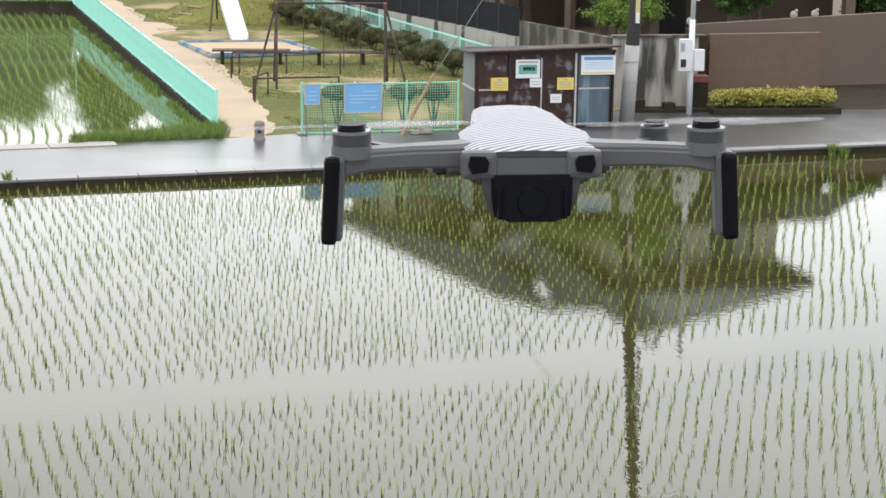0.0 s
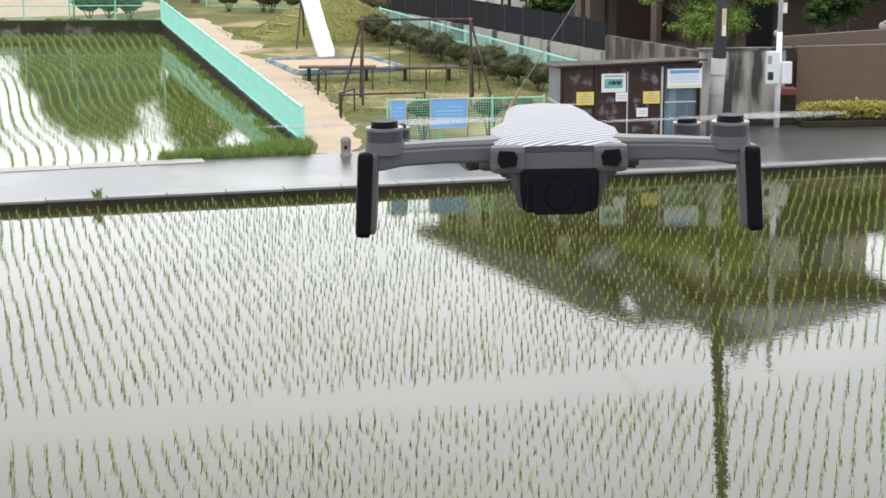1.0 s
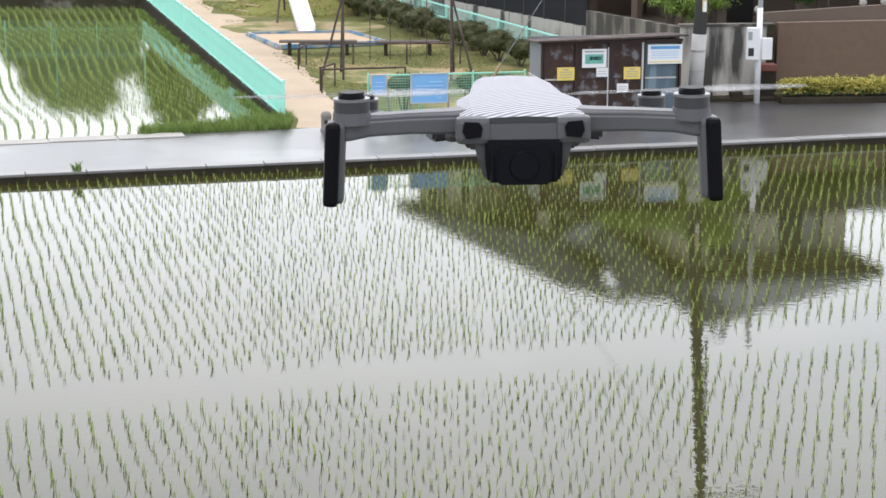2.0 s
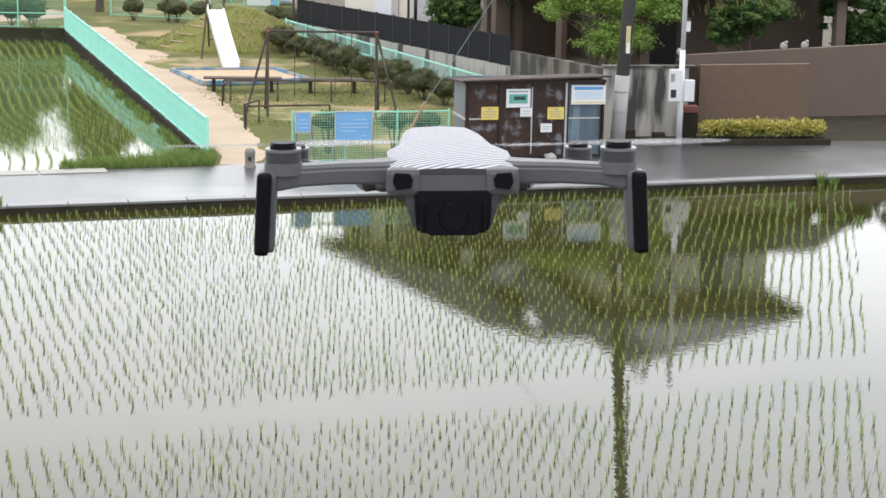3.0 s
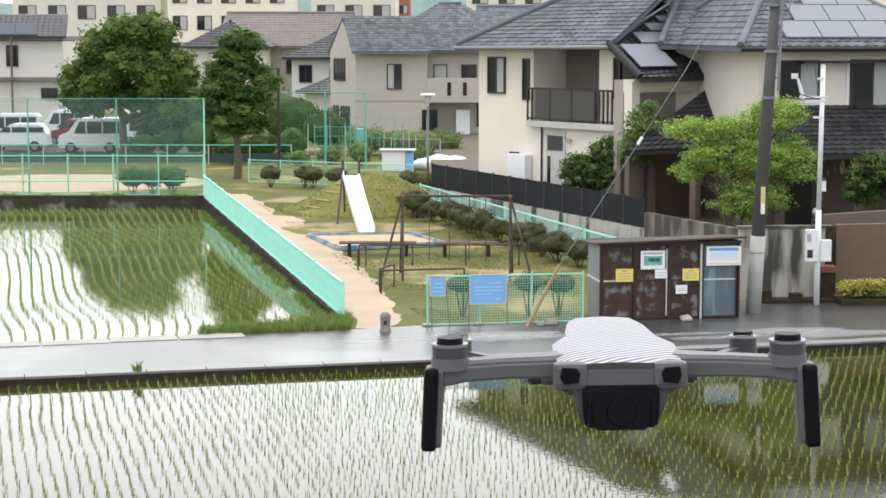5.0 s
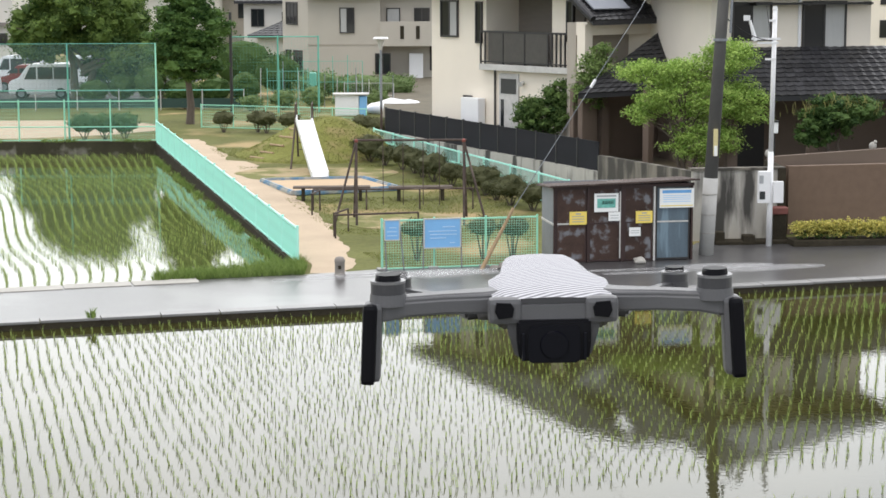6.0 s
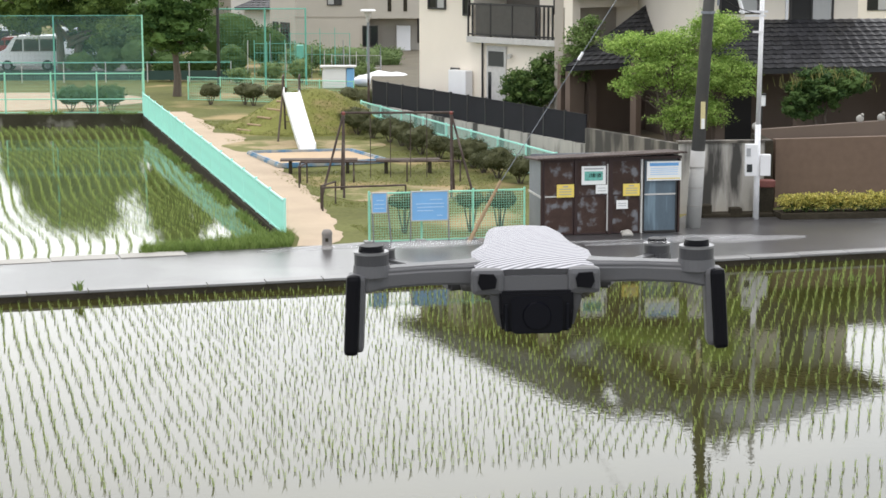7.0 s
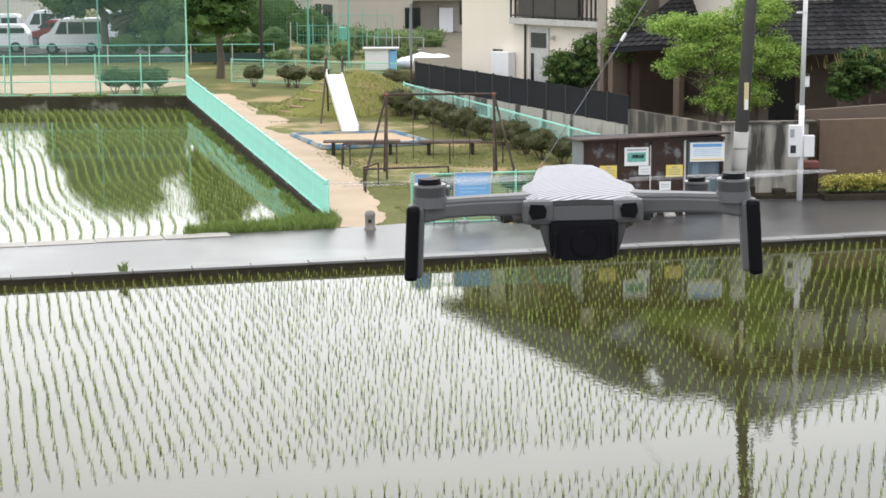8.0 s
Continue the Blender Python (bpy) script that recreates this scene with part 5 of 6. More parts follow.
def notice(x0, x1, z0, z1, paper, label, bars):
    t = thing("notice", 3.38, 43.62, .15, 8.6, label, "notice", "shed notices")
    b = B()
    box(b, x0, x1, -.032, -.024, z0, z1)
    part("sheet", b, paper, t)
    for u0, u1, v0, v1, m in bars:
        b = B()
        box(b, x0 + (x1 - x0) * u0, x0 + (x1 - x0) * u1, -.036, -.031, z0 + (z1 - z0) * v0, z0 + (z1 - z0) * v1)
        part("print_bar", b, m, t)
lines = lambda *vs: [(.15, .85, v, v + .06, INK_GREY) for v in vs]
notice(.38, .80, .93, 1.24, PAPER_Y, "yellow paper notice on the shed door", lines(.2, .4, .6) + [(.35, .65, .78, .88, INK_GREY)])
notice(.98, 1.57, 1.22, 1.66, PAPER, "white poster with a teal picture", [(.12, .88, .22, .72, INK_TEAL), (.1, .9, .82, .9, INK_GREY), (.3, .8, .4, .6, CONC_DARK)])
notice(1.33, 1.62, 1.0, 1.21, PAPER, "small white paper notice", lines(.3, .6))
notice(2.0, 2.41, .93, 1.22, PAPER_Y, "yellow paper notice on the shed door", lines(.2, .4, .6) + [(.35, .65, .78, .88, INK_GREY)])
notice(1.84, 2.12, .62, .83, PAPER, "small white paper notice low on the door", lines(.35, .6))
notice(2.58, 3.43, 1.28, 1.74, PAPER, "large white notice with a blue heading", [(.08, .92, .76, .92, INK_BLUE)] + [(.1, .9, v, v + .04, SIGN_WHITE) for v in (.62, .52, .42, .3)] + [(.03, .97, .08, .13, PAPER_Y)])

# ---- poles ----
up = thing("utility_pole", 7.20, 44.85, .15, 0, "leaning grey concrete utility pole with a pale lower sleeve", "utility pole")
b = B()
tube(b, (0, 0, -.1), (.09, 0, 1.9), .185, .178, 16)
part("sleeve", b, POLE_WRAP, up, "pale ribbed anti-poster sleeve", True)
b = B()
tube(b, (.09, 0, 1.9), (.62, .1, 11.5), .165, .10, 16)
part("shaft", b, POLE_GREY, up, "dark grey concrete shaft", True)
for z in (.55, 1.0, 1.5):
    b = B()
    tube(b, (.0 + .045 * z, 0, z), (.0 + .045 * z, 0, z + .02), .19, .19, 16)
    part("band", b, CONC, up)
b = B()
box(b, .11, .21, -.22, -.15, 2.45, 3.1)
pl = part("plate", b, mat("pale_yellow_plate", (.62, .54, .28), .5), up, "narrow pale yellow plate")
b = B()
box(b, .12, .20, -.225, -.215, 2.45, 2.7)
part("strip", b, PAPER, pl)
for z in (5.2, 6.3, 7.4):
    b = B()
    tube(b, (.09 + .053 * (z - 1.9), 0, z), (.09 + .053 * (z - 1.9), 0, z + .06), .17, .17, 12)
    part("band", b, SHEET_GREY, up)
b = B()
tube(b, (.48, -.14, 5.4), (.62, -.14, 11), .03, .03, 8)
part("conduit", b, SHEET_GREY, up)
b = B()
beam(b, (.2, -.15, 9.6), (2.0, .3, 9.6), .08, .08)
part("crossarm", b, SHEET_GREY, up)
wp = thing("service_pole", 9.0, 46.2, .15, 0, "slim white painted steel service pole", "pole")
b = B()
tube(b, (0, 0, -.1), (0, 0, 2.4), .075, .07, 12)
tube(b, (0, 0, 2.4), (.03, 0, 5.95), .06, .055, 12)
part("shaft", b, STEEL_WHITE, wp, smooth=True)
b = B()
tube(b, (.03, 0, 5.9), (.03, 0, 6.0), .062, .05, 12)
part("cap", b, STEEL_WHITE, wp)
b = B()
box(b, -.32, -.02, -.16, .02, 1.12, 1.92, bevel=.02)
mb = part("meter_box", b, STEEL_WHITE, wp, "white electricity meter box")
b = B()
box(b, -.29, -.15, -.175, -.155, 1.22, 1.42, bevel=.01)
part("meter_window", b, GLASS, mb)
b = B()
box(b, -.30, -.20, -.172, -.155, 1.62, 1.82)
part("meter_window", b, INK_GREY, mb)
b = B()
box(b, .06, .32, -.13, .03, 1.12, 1.66, bevel=.02)
part("junction_box", b, STEEL_WHITE, wp)
for z, l in ((5.2, .55), (5.1, .4), (4.7, .2), (5.65, .12)):
    b = B()
    beam(b, (-l, -.04, z), (l * .3, -.04, z), .04, .05)
    part("bracket", b, STEEL_WHITE, wp)
b = B()
box(b, -.75, -.6, -.1, 0, 5.65, 5.78)
tube(b, (-.6, -.05, 5.65), (-.45, -.05, 5.15), .035, .05, 8)
part("insulator", b, STEEL_WHITE, wp)
for i, (p, q) in enumerate((((9.0, 46.2, 5.3), (7.5, 44.9, 6.0)), ((9.0, 46.2, 5.2), (10.5, 55, 6.0)))):
    t = thing("service_cable", 0, 0, 0, 0, "thin dark service cable between pole and house", "cable", "cables")
    b = B()
    p, q = Vector(p), Vector(q)
    for k in range(8):
        f0, f1 = k / 8, (k + 1) / 8
        tube(b, p.lerp(q, f0) - Vector((0, 0, .6 * f0 * (1 - f0))), p.lerp(q, f1) - Vector((0, 0, .6 * f1 * (1 - f1))), .012, .012, 5, False)
    part("cable", b, TYRE, t)
for i, (x, w_, h_) in enumerate(((7.75, .36, .34), (8.55, .3, .26))):
    t = thing("concrete_block", x, 46.6, .15, 4, "dark mossy concrete block at the wall foot", "block", "wall blocks")
    b = B()
    box(b, -w_ / 2, w_ / 2, -.15, .15, 0, h_, bevel=.03)
    part("block", b, CONC_DARK, t)
t = thing("drain_kerb", 7.7, 46.4, .1, 5, "low dark mossy kerb along the wall foot", "kerb", "", "structure")
b = B()
box(b, 0, 2.0, 0, .5, 0, .16, bevel=.03)
part("kerb_block", b, CONC_DARK, t)
rb = thing("red_bin", 9.38, 46.9, .15, 0, "dull red box standing on a dark crate", "box")
b = B()
box(b, -.2, .2, -.2, .2, .75, .92, bevel=.02)
part("box", b, mat("dull_red_plastic", (.16, .05, .04), .6), rb)
b = B()
box(b, -.17, .17, -.17, .17, 0, .75, bevel=.02)
part("crate", b, CONC_DARK, rb)

# ---- planting by the houses ----
hd = thing("yellow_hedge", 9.7, 46.05, .12, 5, "low clipped hedge of yellow-green leaves over a dark base block", "hedge")
b = B()
rg = random.Random(5)
for i in range(10):
    leaves(b, .18 + i * .31, .3, .47, .32, .36, .24, 60, 15, .036, rg, .11, .1)
part("foliage", b, YELLOW_LEAF, hd)
b = B()
for i in range(10):
    leaves(b, .18 + i * .31, .3, .32, .27, .30, .14, 14, 12, .03, rg, .1, .1)
part("lower_foliage", b, DARK_LEAF, hd)
b = B()
# added dark block that stands in for the hedge's dark base
box(b, -.1, 3.25, -.02, .7, -.1, .2, bevel=.02)
part("dark_base", b, CONC_DARK, hd)
tree("maple_tree", 7.9, 53.2, 1.0, 4, .06, [(0.2, 0, 2.45, 1.9, 1.3, .75), (1.2, 0, 3.6, .9, .8, .62), (-1.15, -.2, 3.2, 1.05, .8, .42), (1.75, 0, 2.3, .75, .8, .8), (.5, -.1, 1.2, 1.3, .9, .7), (-1.3, 0, 2.0, .5, .5, .35), (.1, 0, 3.3, .8, .7, .4)], MAPLE_LEAF, .040, 620, 70, "bright green maple with layered feathery foliage", 101, .36, stems=3, flat=.42, core=.16)
FRESH_LEAF = leaf_mat("fresh_leaf", (.07, .13, .035), (.28, .38, .13))
tree("garden_tree", 5.7, 58.3, 1.0, 3.5, .05, [(0, 0, 3.0, .6, .5, .6), (-.15, 0, 2.2, .65, .6, .65), (.35, .2, 3.5, .4, .4, .4)], FRESH_LEAF, .045, 190, 34, "slender light green garden tree beside the house", 102, .24, core=.2, flat=.5)
tree("garden_shrub", 4.35, 60.6, 1.0, 2.6, .05, [(0, 0, 1.3, 1.05, .8, .85), (.55, 0, 2.1, .6, .5, .6), (-.5, 0, 1.5, .6, .5, .5)], leaf_mat("camellia_leaf", (.03, .07, .02), (.17, .26, .075)), .05, 220, 40, "dark leafy shrub against the house wall", 103, .27, category="shrub", stems=3, flat=.7, core=.4)
tree("pine_shrub", 12.0, 52.6, 1.6, 2, .06, [(0, 0, 1.35, 1.15, .9, .6), (.7, 0, 1.5, .8, .7, .45), (-.5, 0, .9, .7, .6, .5)], DARK_LEAF, .05, 240, 34, "clipped dark green garden tree with pale shoots", 104, .26, stems=2)
b = B()
rg = random.Random(8)
for _ in range(260):
    u = rg.gauss(0, .45)
    blades(b, 12.15 + 1.3 * u, 52.5 + rg.uniform(-.5, .5), 2.95 + .25 * math.cos(1.4 * u) + rg.uniform(-.15, .1), 1, rg.uniform(.15, .55), .05, .010, rg, .45)
tagged(part("pale_shoots", b, leaf_mat("reddish_shoots", (.16, .14, .05), (.34, .34, .12))), "thin reddish new shoots over the garden tree", "shoots", "", "stuff")
for i, (x, y, k) in enumerate(((15.9, 55.2, 1.0), (18.2, 56.0, 1.15), (20.8, 56.6, 1.1))):
    tree("garden_tree", x, y, 1.0, 3 * k, .07, [(0, 0, 1.9 * k, 1.3 * k, 1.0, .9 * k), (.4, 0, 1.2 * k, 1.2 * k, .9, .8 * k)], DARK_LEAF, .055, 200, 36, "dark evergreen garden tree behind the upper wall", 160 + i, .3, stems=2)
gl = thing("garden_lamp", 9.9, 50.4, 1.9, 0, "small white lantern lamp on a dark post", "lamp")
b = B()
tube(b, (0, 0, 0), (0, 0, .75), .03, .03, 8)
part("post", b, BRONZE, gl)
b = B()
box(b, -.09, .09, -.09, .09, .75, 1.05, bevel=.02)
part("lantern", b, PAPER, gl)
b = B()
box(b, -.11, .11, -.11, .11, 1.05, 1.09)
part("cap", b, BRONZE, gl)
for i, (x, y) in enumerate(((9.75, 50.35), (12.75, 51.0), (13.35, 51.05))):
    bx = B()
    bmesh.ops.create_icosphere(bx, subdivisions=3, radius=.10, matrix=pose(0, 0, .09) @ Matrix.Diagonal((1.1, .7, 1.15, 1)))
    bmesh.ops.create_icosphere(bx, subdivisions=2, radius=.05, matrix=pose(.06, -.02, .20))
    o = part("garden_ornament", bx, CONC, smooth=True)
    o.location = (x, y, 2.01 + .0435 * (x - 9.75))
    tagged(o, "small pale garden ornament on the wall", "ornament", "ornaments")

# ---- park trees ----
tree("ginkgo_tree", -9.6, 81.4, .5, 6.7, .17, [(0, 0, 4.0, 1.9, 1.7, 1.9), (.1, 0, 5.6, 1.0, .9, 1.1), (0, 0, 2.6, 1.5, 1.3, .8), (-1.0, 0, 3.3, 1.0, 1, .9)], GINKGO_LEAF, .075, 240, 110, "upright young tree with dense mid-green foliage", 111, .6, flat=.4)
tree("camphor_tree", -16.6, 95, .5, 7.5, .22, [(0, 0, 4.6, 3.6, 3, 2.5), (-2.2, 0, 3.6, 1.8, 1.6, 1.5), (2.0, -.5, 3.8, 2.0, 1.8, 1.8), (.2, 0, 6.2, 2.2, 2, 1.3), (2.6, -1, 2.2, 1.8, 1.5, .9)], CAMPHOR_LEAF, .085, 420, 130, "broad rounded evergreen tree with glossy mottled leaves", 112, .72, stems=2, flat=.8)
tree("garden_tree", -12.5, 96, .5, 4, .15, [(0, 0, 2.6, 2.0, 1.5, 1.3), (-1.6, -.5, 2.1, 2.4, 1.4, 1.2), (-3.2, 0, 1.6, 1.3, 1.0, .9)], DARK_LEAF, .08, 260, 44, "dark leafy tree behind the net", 113, .45, stems=2)
for i, (x, y, rx, hh) in enumerate(((-8.9, 100, 2.0, 3.4), (-6.9, 98, 1.6, 2.6), (-4.7, 97, 1.6, 1.6), (-2.6, 96, 1.6, 1.5), (-.9, 95, 1.5, 1.5))):
    bush("garden_shrub", x, y, .5, rx, 1.0, hh, DARK_LEAF if i < 2 else leaf_mat("vegetable_leaf", (.06, .11, .03), (.22, .30, .12)), .07, 150, 22, "leafy green planting in the allotment", 120 + i, "allotment plants", .1, .35)
for i in range(4):
    bush("low_shrub", -15.6 + 1.35 * i, 92.5 + .5 * (i % 2), .5, .95, .7, 1.5 + .35 * (i % 3), DARK_LEAF, .06, 90, 20, "dark evergreen shrub under the broad tree", 140 + i, "shrubs under the tree", .15, .28)
for i, (x, y) in enumerate(((-10.9, 90.6), (-9.5, 91.2), (-8.1, 91.6))):
    bush("low_shrub", x, y, .5, 1.0, .7, 1.5 + .2 * i, DARK_LEAF, .06, 120, 20, "dark evergreen shrub beyond the lawn", 170 + i, "far lawn shrubs", .12, .28)
# allotment clutter
rg = random.Random(31)
for i in range(14):
    x = -8.2 + i * .55 + rg.uniform(-.2, .2)
    b = B()
    tube(b, (0, 0, -.1), (rg.uniform(-.05, .05), 0, rg.uniform(1.3, 2.3)), .02, .02, 6)
    o = part("garden_stake", b, (TEAL, SHEET_GREY, PALE_PAINT)[i % 3])
    o.location = (x, 92 + rg.uniform(-2, 2), .5)
    tagged(o, "slim upright plant stake in the allotment", "stake", "garden stakes")
def trellis(x, y, w, h, cols, rows, material, label):
    t = thing("garden_trellis", x, y, .5, 0, label, "trellis", "allotment trellises")
    for i in range(cols):
        b = B()
        tube(b, (w * i / (cols - 1), 0, -.1), (w * i / (cols - 1), 0, h + rg.uniform(-.25, .25)), .02, .02, 6)
        part("pole", b, material, t)
    for j in range(rows):
        b = B()
        tube(b, (0, 0, h * (j + 1) / (rows + .2)), (w, 0, h * (j + 1) / (rows + .2)), .013, .013, 6)
        part("crossbar", b, material, t)
    for i in range(cols - 1):
        b = B()
        xa, xb = w * i / (cols - 1), w * (i + 1) / (cols - 1)
        for k in range(1, 5):
            tube(b, (xa + (xb - xa) * k / 5, 0, .2), (xa + (xb - xa) * k / 5, 0, h * .9), .005, .005, 4)
        part("netting", b, material, t)
trellis(-6.9, 90.5, 2.2, 1.9, 4, 4, TEAL, "teal pole trellis with strung netting in the allotment")
trellis(-5.4, 94.5, 3.0, 2.3, 5, 2, TEAL, "tall teal plant frame in the allotment")
trellis(-3.2, 91.0, 2.4, 1.3, 5, 2, PALE_PAINT, "pale bean poles tied with cross canes")
for i in range(5):
    bush("garden_shrub", -7.6 + 1.5 * i, 89 + .8 * (i % 2), .5, .7, .5, .8 + .25 * (i % 3), leaf_mat("crop_leaf", (.07, .12, .035), (.25, .33, .13)), .06, 90, 18, "leafy vegetable row in the allotment", 150 + i, "allotment plants", .08, .22)
tk = thing("water_tank", -2.7, 86, .5, 0, "white plastic garden tank with a blue side", "tank")
b = B()
box(b, -.75, .35, -.4, .4, 0, .95, bevel=.05)
part("body", b, STEEL_WHITE, tk)
b = B()
box(b, .36, .7, -.4, .4, 0, .9, bevel=.05)
part("side", b, SIGN_BLUE, tk)
b = B()
box(b, -.85, .8, -.5, .5, .95, 1.02, bevel=.02)
part("lid", b, PALE_PAINT, tk)
b = B()
bmesh.ops.create_icosphere(b, subdivisions=3, radius=1)
for v in b.verts:
    v.co = Vector((v.co.x * 1.5, v.co.y * .7, v.co.z * .42 * (1 + .5 * noise.noise(v.co * 2.3))))
o = part("plastic_sheet", b, STEEL_WHITE, smooth=True)
o.location = (-.6, 87, .72)
tagged(o, "crumpled white plastic ground sheet", "sheet")
cb = thing("teal_crates", -5.1, 93, .5, 0, "teal plastic garden cabinet", "cabinet")
b = B()
box(b, .1, .45, -.3, .3, 0, 1.6, bevel=.04)
part("body", b, TEAL, cb)

# ---- parked vehicles ----
def van(x, y, rz, paint, label, box_van=True):
    t = thing("van" if box_van else "car", x, y, .5, rz, label, "van" if box_van else "car", "parked vehicles")
    L, Wd, Hc = 3.4, 1.45, 1.85 if box_van else 1.5
    prof = [(0, .3), (0, .85), (.12, .98), (.55, 1.15), (1.0, Hc - .08), (1.2, Hc), (L - .25, Hc), (L - .05, Hc - .15), (L, .9), (L, .3)] if box_van else [(0, .3), (0, .75), (.9, .92), (1.35, Hc - .05), (1.6, Hc), (L - .4, Hc), (L - .05, 1.0), (L, .3)]
    b = B()
    f = [b.verts.new((px, 0, pz)) for px, pz in prof]
    k = [b.verts.new((px, Wd, pz)) for px, pz in prof]
    b.faces.new(f)
    b.faces.new(k[::-1])
    for i in range(len(prof)):
        b.faces.new((f[i], k[i], k[(i + 1) % len(prof)], f[(i + 1) % len(prof)]))
    bmesh.ops.recalc_face_normals(b, faces=b.faces)
    bmesh.ops.bevel(b, geom=b.edges[:], offset=.05, segments=2, affect="EDGES")
    part("body", b, paint, t, smooth=False)
    zt = Hc - .17
    for x0, x1 in ((.95, 1.45), (1.52, 2.3), (2.36, L - .2)):
        b = B()
        v = [b.verts.new(p) for p in ((x0 - (.12 if x0 < 1 else 0), -.012, 1.05), (x1, -.012, 1.05), (x1, -.012, zt), (x0 + (.18 if x0 < 1 else 0), -.012, zt))]
        u = [b.verts.new(c.co + Vector((0, .02, 0))) for c in v]
        b.faces.new(v)
        b.faces.new(u[::-1])
        for i in range(4):
            b.faces.new((v[i], u[i], u[(i + 1) % 4], v[(i + 1) % 4]))
        part("side_window", b, GLASS, t)
    for wx in (.65, L - .7):
        for wy in (-.02, Wd - .16):
            b = B()
            tube(b, (wx, wy, .3), (wx, wy + .18, .3), .29, .29, 18)
            wh = part("wheel", b, TYRE, t)
            b = B()
            tube(b, (wx, wy - .01, .3), (wx, wy + .05, .3), .17, .17, 14)
            part("rim", b, SHEET_GREY, wh)
    b = B()
    box(b, -.03, .0, .1, .4, .62, .8, bevel=.01)
    part("headlight", b, PALE_PAINT, t)
    b = B()
    box(b, -.04, .0, .1, Wd - .1, .3, .5, bevel=.01)
    part("bumper", b, SHEET_GREY, t)
    return t
van(-21.0, 98, 4, CAR_WHITE, "white boxy microvan parked behind the net")
van(-25.2, 99, 3, CAR_WHITE, "white compact car parked in the row", box_van=False)
van(-26.5, 103, 5, CAR_WHITE, "white van parked further back")
van(-23.2, 104, 5, CAR_RED, "dark red car with a white roof box parked behind", box_van=False)
van(-24.5, 108, 2, CAR_WHITE, "white van parked in the back row")
van(-20.5, 108, 2, CAR_WHITE, "white van parked in the back row")
g = B()
slab(g, [(-70, 95), (-14, 95), (-12, 130), (-70, 130)], .3, .515)
tagged(part("road", g, mat("dry_asphalt", (.09, .09, .088), .95, var=.2, scale=.6, spec=.1)), "asphalt parking ground behind the net", "road", "", "structure")
hedge = thing("low_fence", -30, 90, .5, 0, "low dark green fence before the parking ground", "fence")
b = B()
box(b, 0, 22, 0, .05, .1, .55)
part("screen", b, NETMAT, hedge)
b = B()
tube(b, (0, -.04, .95), (22, -.04, .95), .03, .03, 6)
part("rail", b, TEAL, hedge)
for i in range(12):
    b = B()
    tube(b, (i * 2, -.04, -.1), (i * 2, -.04, 1.0), .03, .03, 6)
    part("post", b, PALE_PAINT, hedge)

# ---- the hovering quadcopter ----
def stripes():
    m = bpy.data.materials.new("striped_carbon_skin")
    m.use_nodes = True
    nd, lk = m.node_tree.nodes, m.node_tree.links
    b = nd["Principled BSDF"]
    tc, mp, wv, rp = nd.new("ShaderNodeTexCoord"), nd.new("ShaderNodeMapping"), nd.new("ShaderNodeTexWave"), nd.new("ShaderNodeValToRGB")
    mp.inputs["Rotation"].default_value = (0, 0, radians(62))
    lk.new(tc.outputs["Object"], mp.inputs["Vector"])
    lk.new(mp.outputs["Vector"], wv.inputs["Vector"])
    wv.inputs["Scale"].default_value, wv.inputs["Distortion"].default_value = 92, 0.15
    rp.color_ramp.elements[0].position, rp.color_ramp.elements[0].color = .35, (.17, .17, .185, 1)
    rp.color_ramp.elements[1].position, rp.color_ramp.elements[1].color = .65, (.48, .48, .51, 1)
    lk.new(wv.outputs["Fac"], rp.inputs["Fac"])
    lk.new(rp.outputs["Color"], b.inputs["Base Color"])
    b.inputs["Roughness"].default_value, b.inputs["Specular IOR Level"].default_value = .7, .2
    return m
SKIN = stripes()
PLASTIC = mat("grey_plastic", (.092, .092, .098), .5, var=.06, scale=60, fine=900, bump=.03)
PLASTIC_D = mat("dark_grey_plastic", (.045, .045, .05), .45, var=.1, scale=60, fine=900, bump=.03)
BLACK = mat("black_plastic", (.005, .005, .007), .5, var=.1, scale=60, fine=600, bump=.02, spec=.12)
BLACKGLASS = glass_mat("black_camera_glass", (.004, .004, .007), .12, .2)
ALU = mat("brushed_aluminium", (.26, .26, .27), .4, .8, var=.1, scale=80, fine=900, bump=.02)
BLADE = bpy.data.materials.new("smoky_clear_plastic")
BLADE.use_nodes = True
_n, _l = BLADE.node_tree.nodes, BLADE.node_tree.links
_t, _m = _n.new("ShaderNodeBsdfTransparent"), _n.new("ShaderNodeMixShader")
_n["Principled BSDF"].inputs["Base Color"].default_value = (.35, .35, .36, 1)
_m.inputs[0].default_value = .2
_l.new(_t.outputs[0], _m.inputs[1])
_l.new(_n["Principled BSDF"].outputs[0], _m.inputs[2])
_l.new(_m.outputs[0], _n["Material Output"].inputs["Surface"])
dr = thing("quadcopter", .0868, .905, 6.832, 0, "small grey folding quadcopter with striped top, hovering", "drone")

def loft(bm, sections, close=True):
    rings = [[bm.verts.new(p) for p in s] for s in sections]
    n = len(rings[0])
    for a, c in zip(rings, rings[1:]):
        for i in range(n):
            bm.faces.new((a[i], a[(i + 1) % n], c[(i + 1) % n], c[i]))
    if close:
        bm.faces.new(rings[0][::-1])
        bm.faces.new(rings[-1])
    bmesh.ops.recalc_face_normals(bm, faces=bm.faces)
    return bm

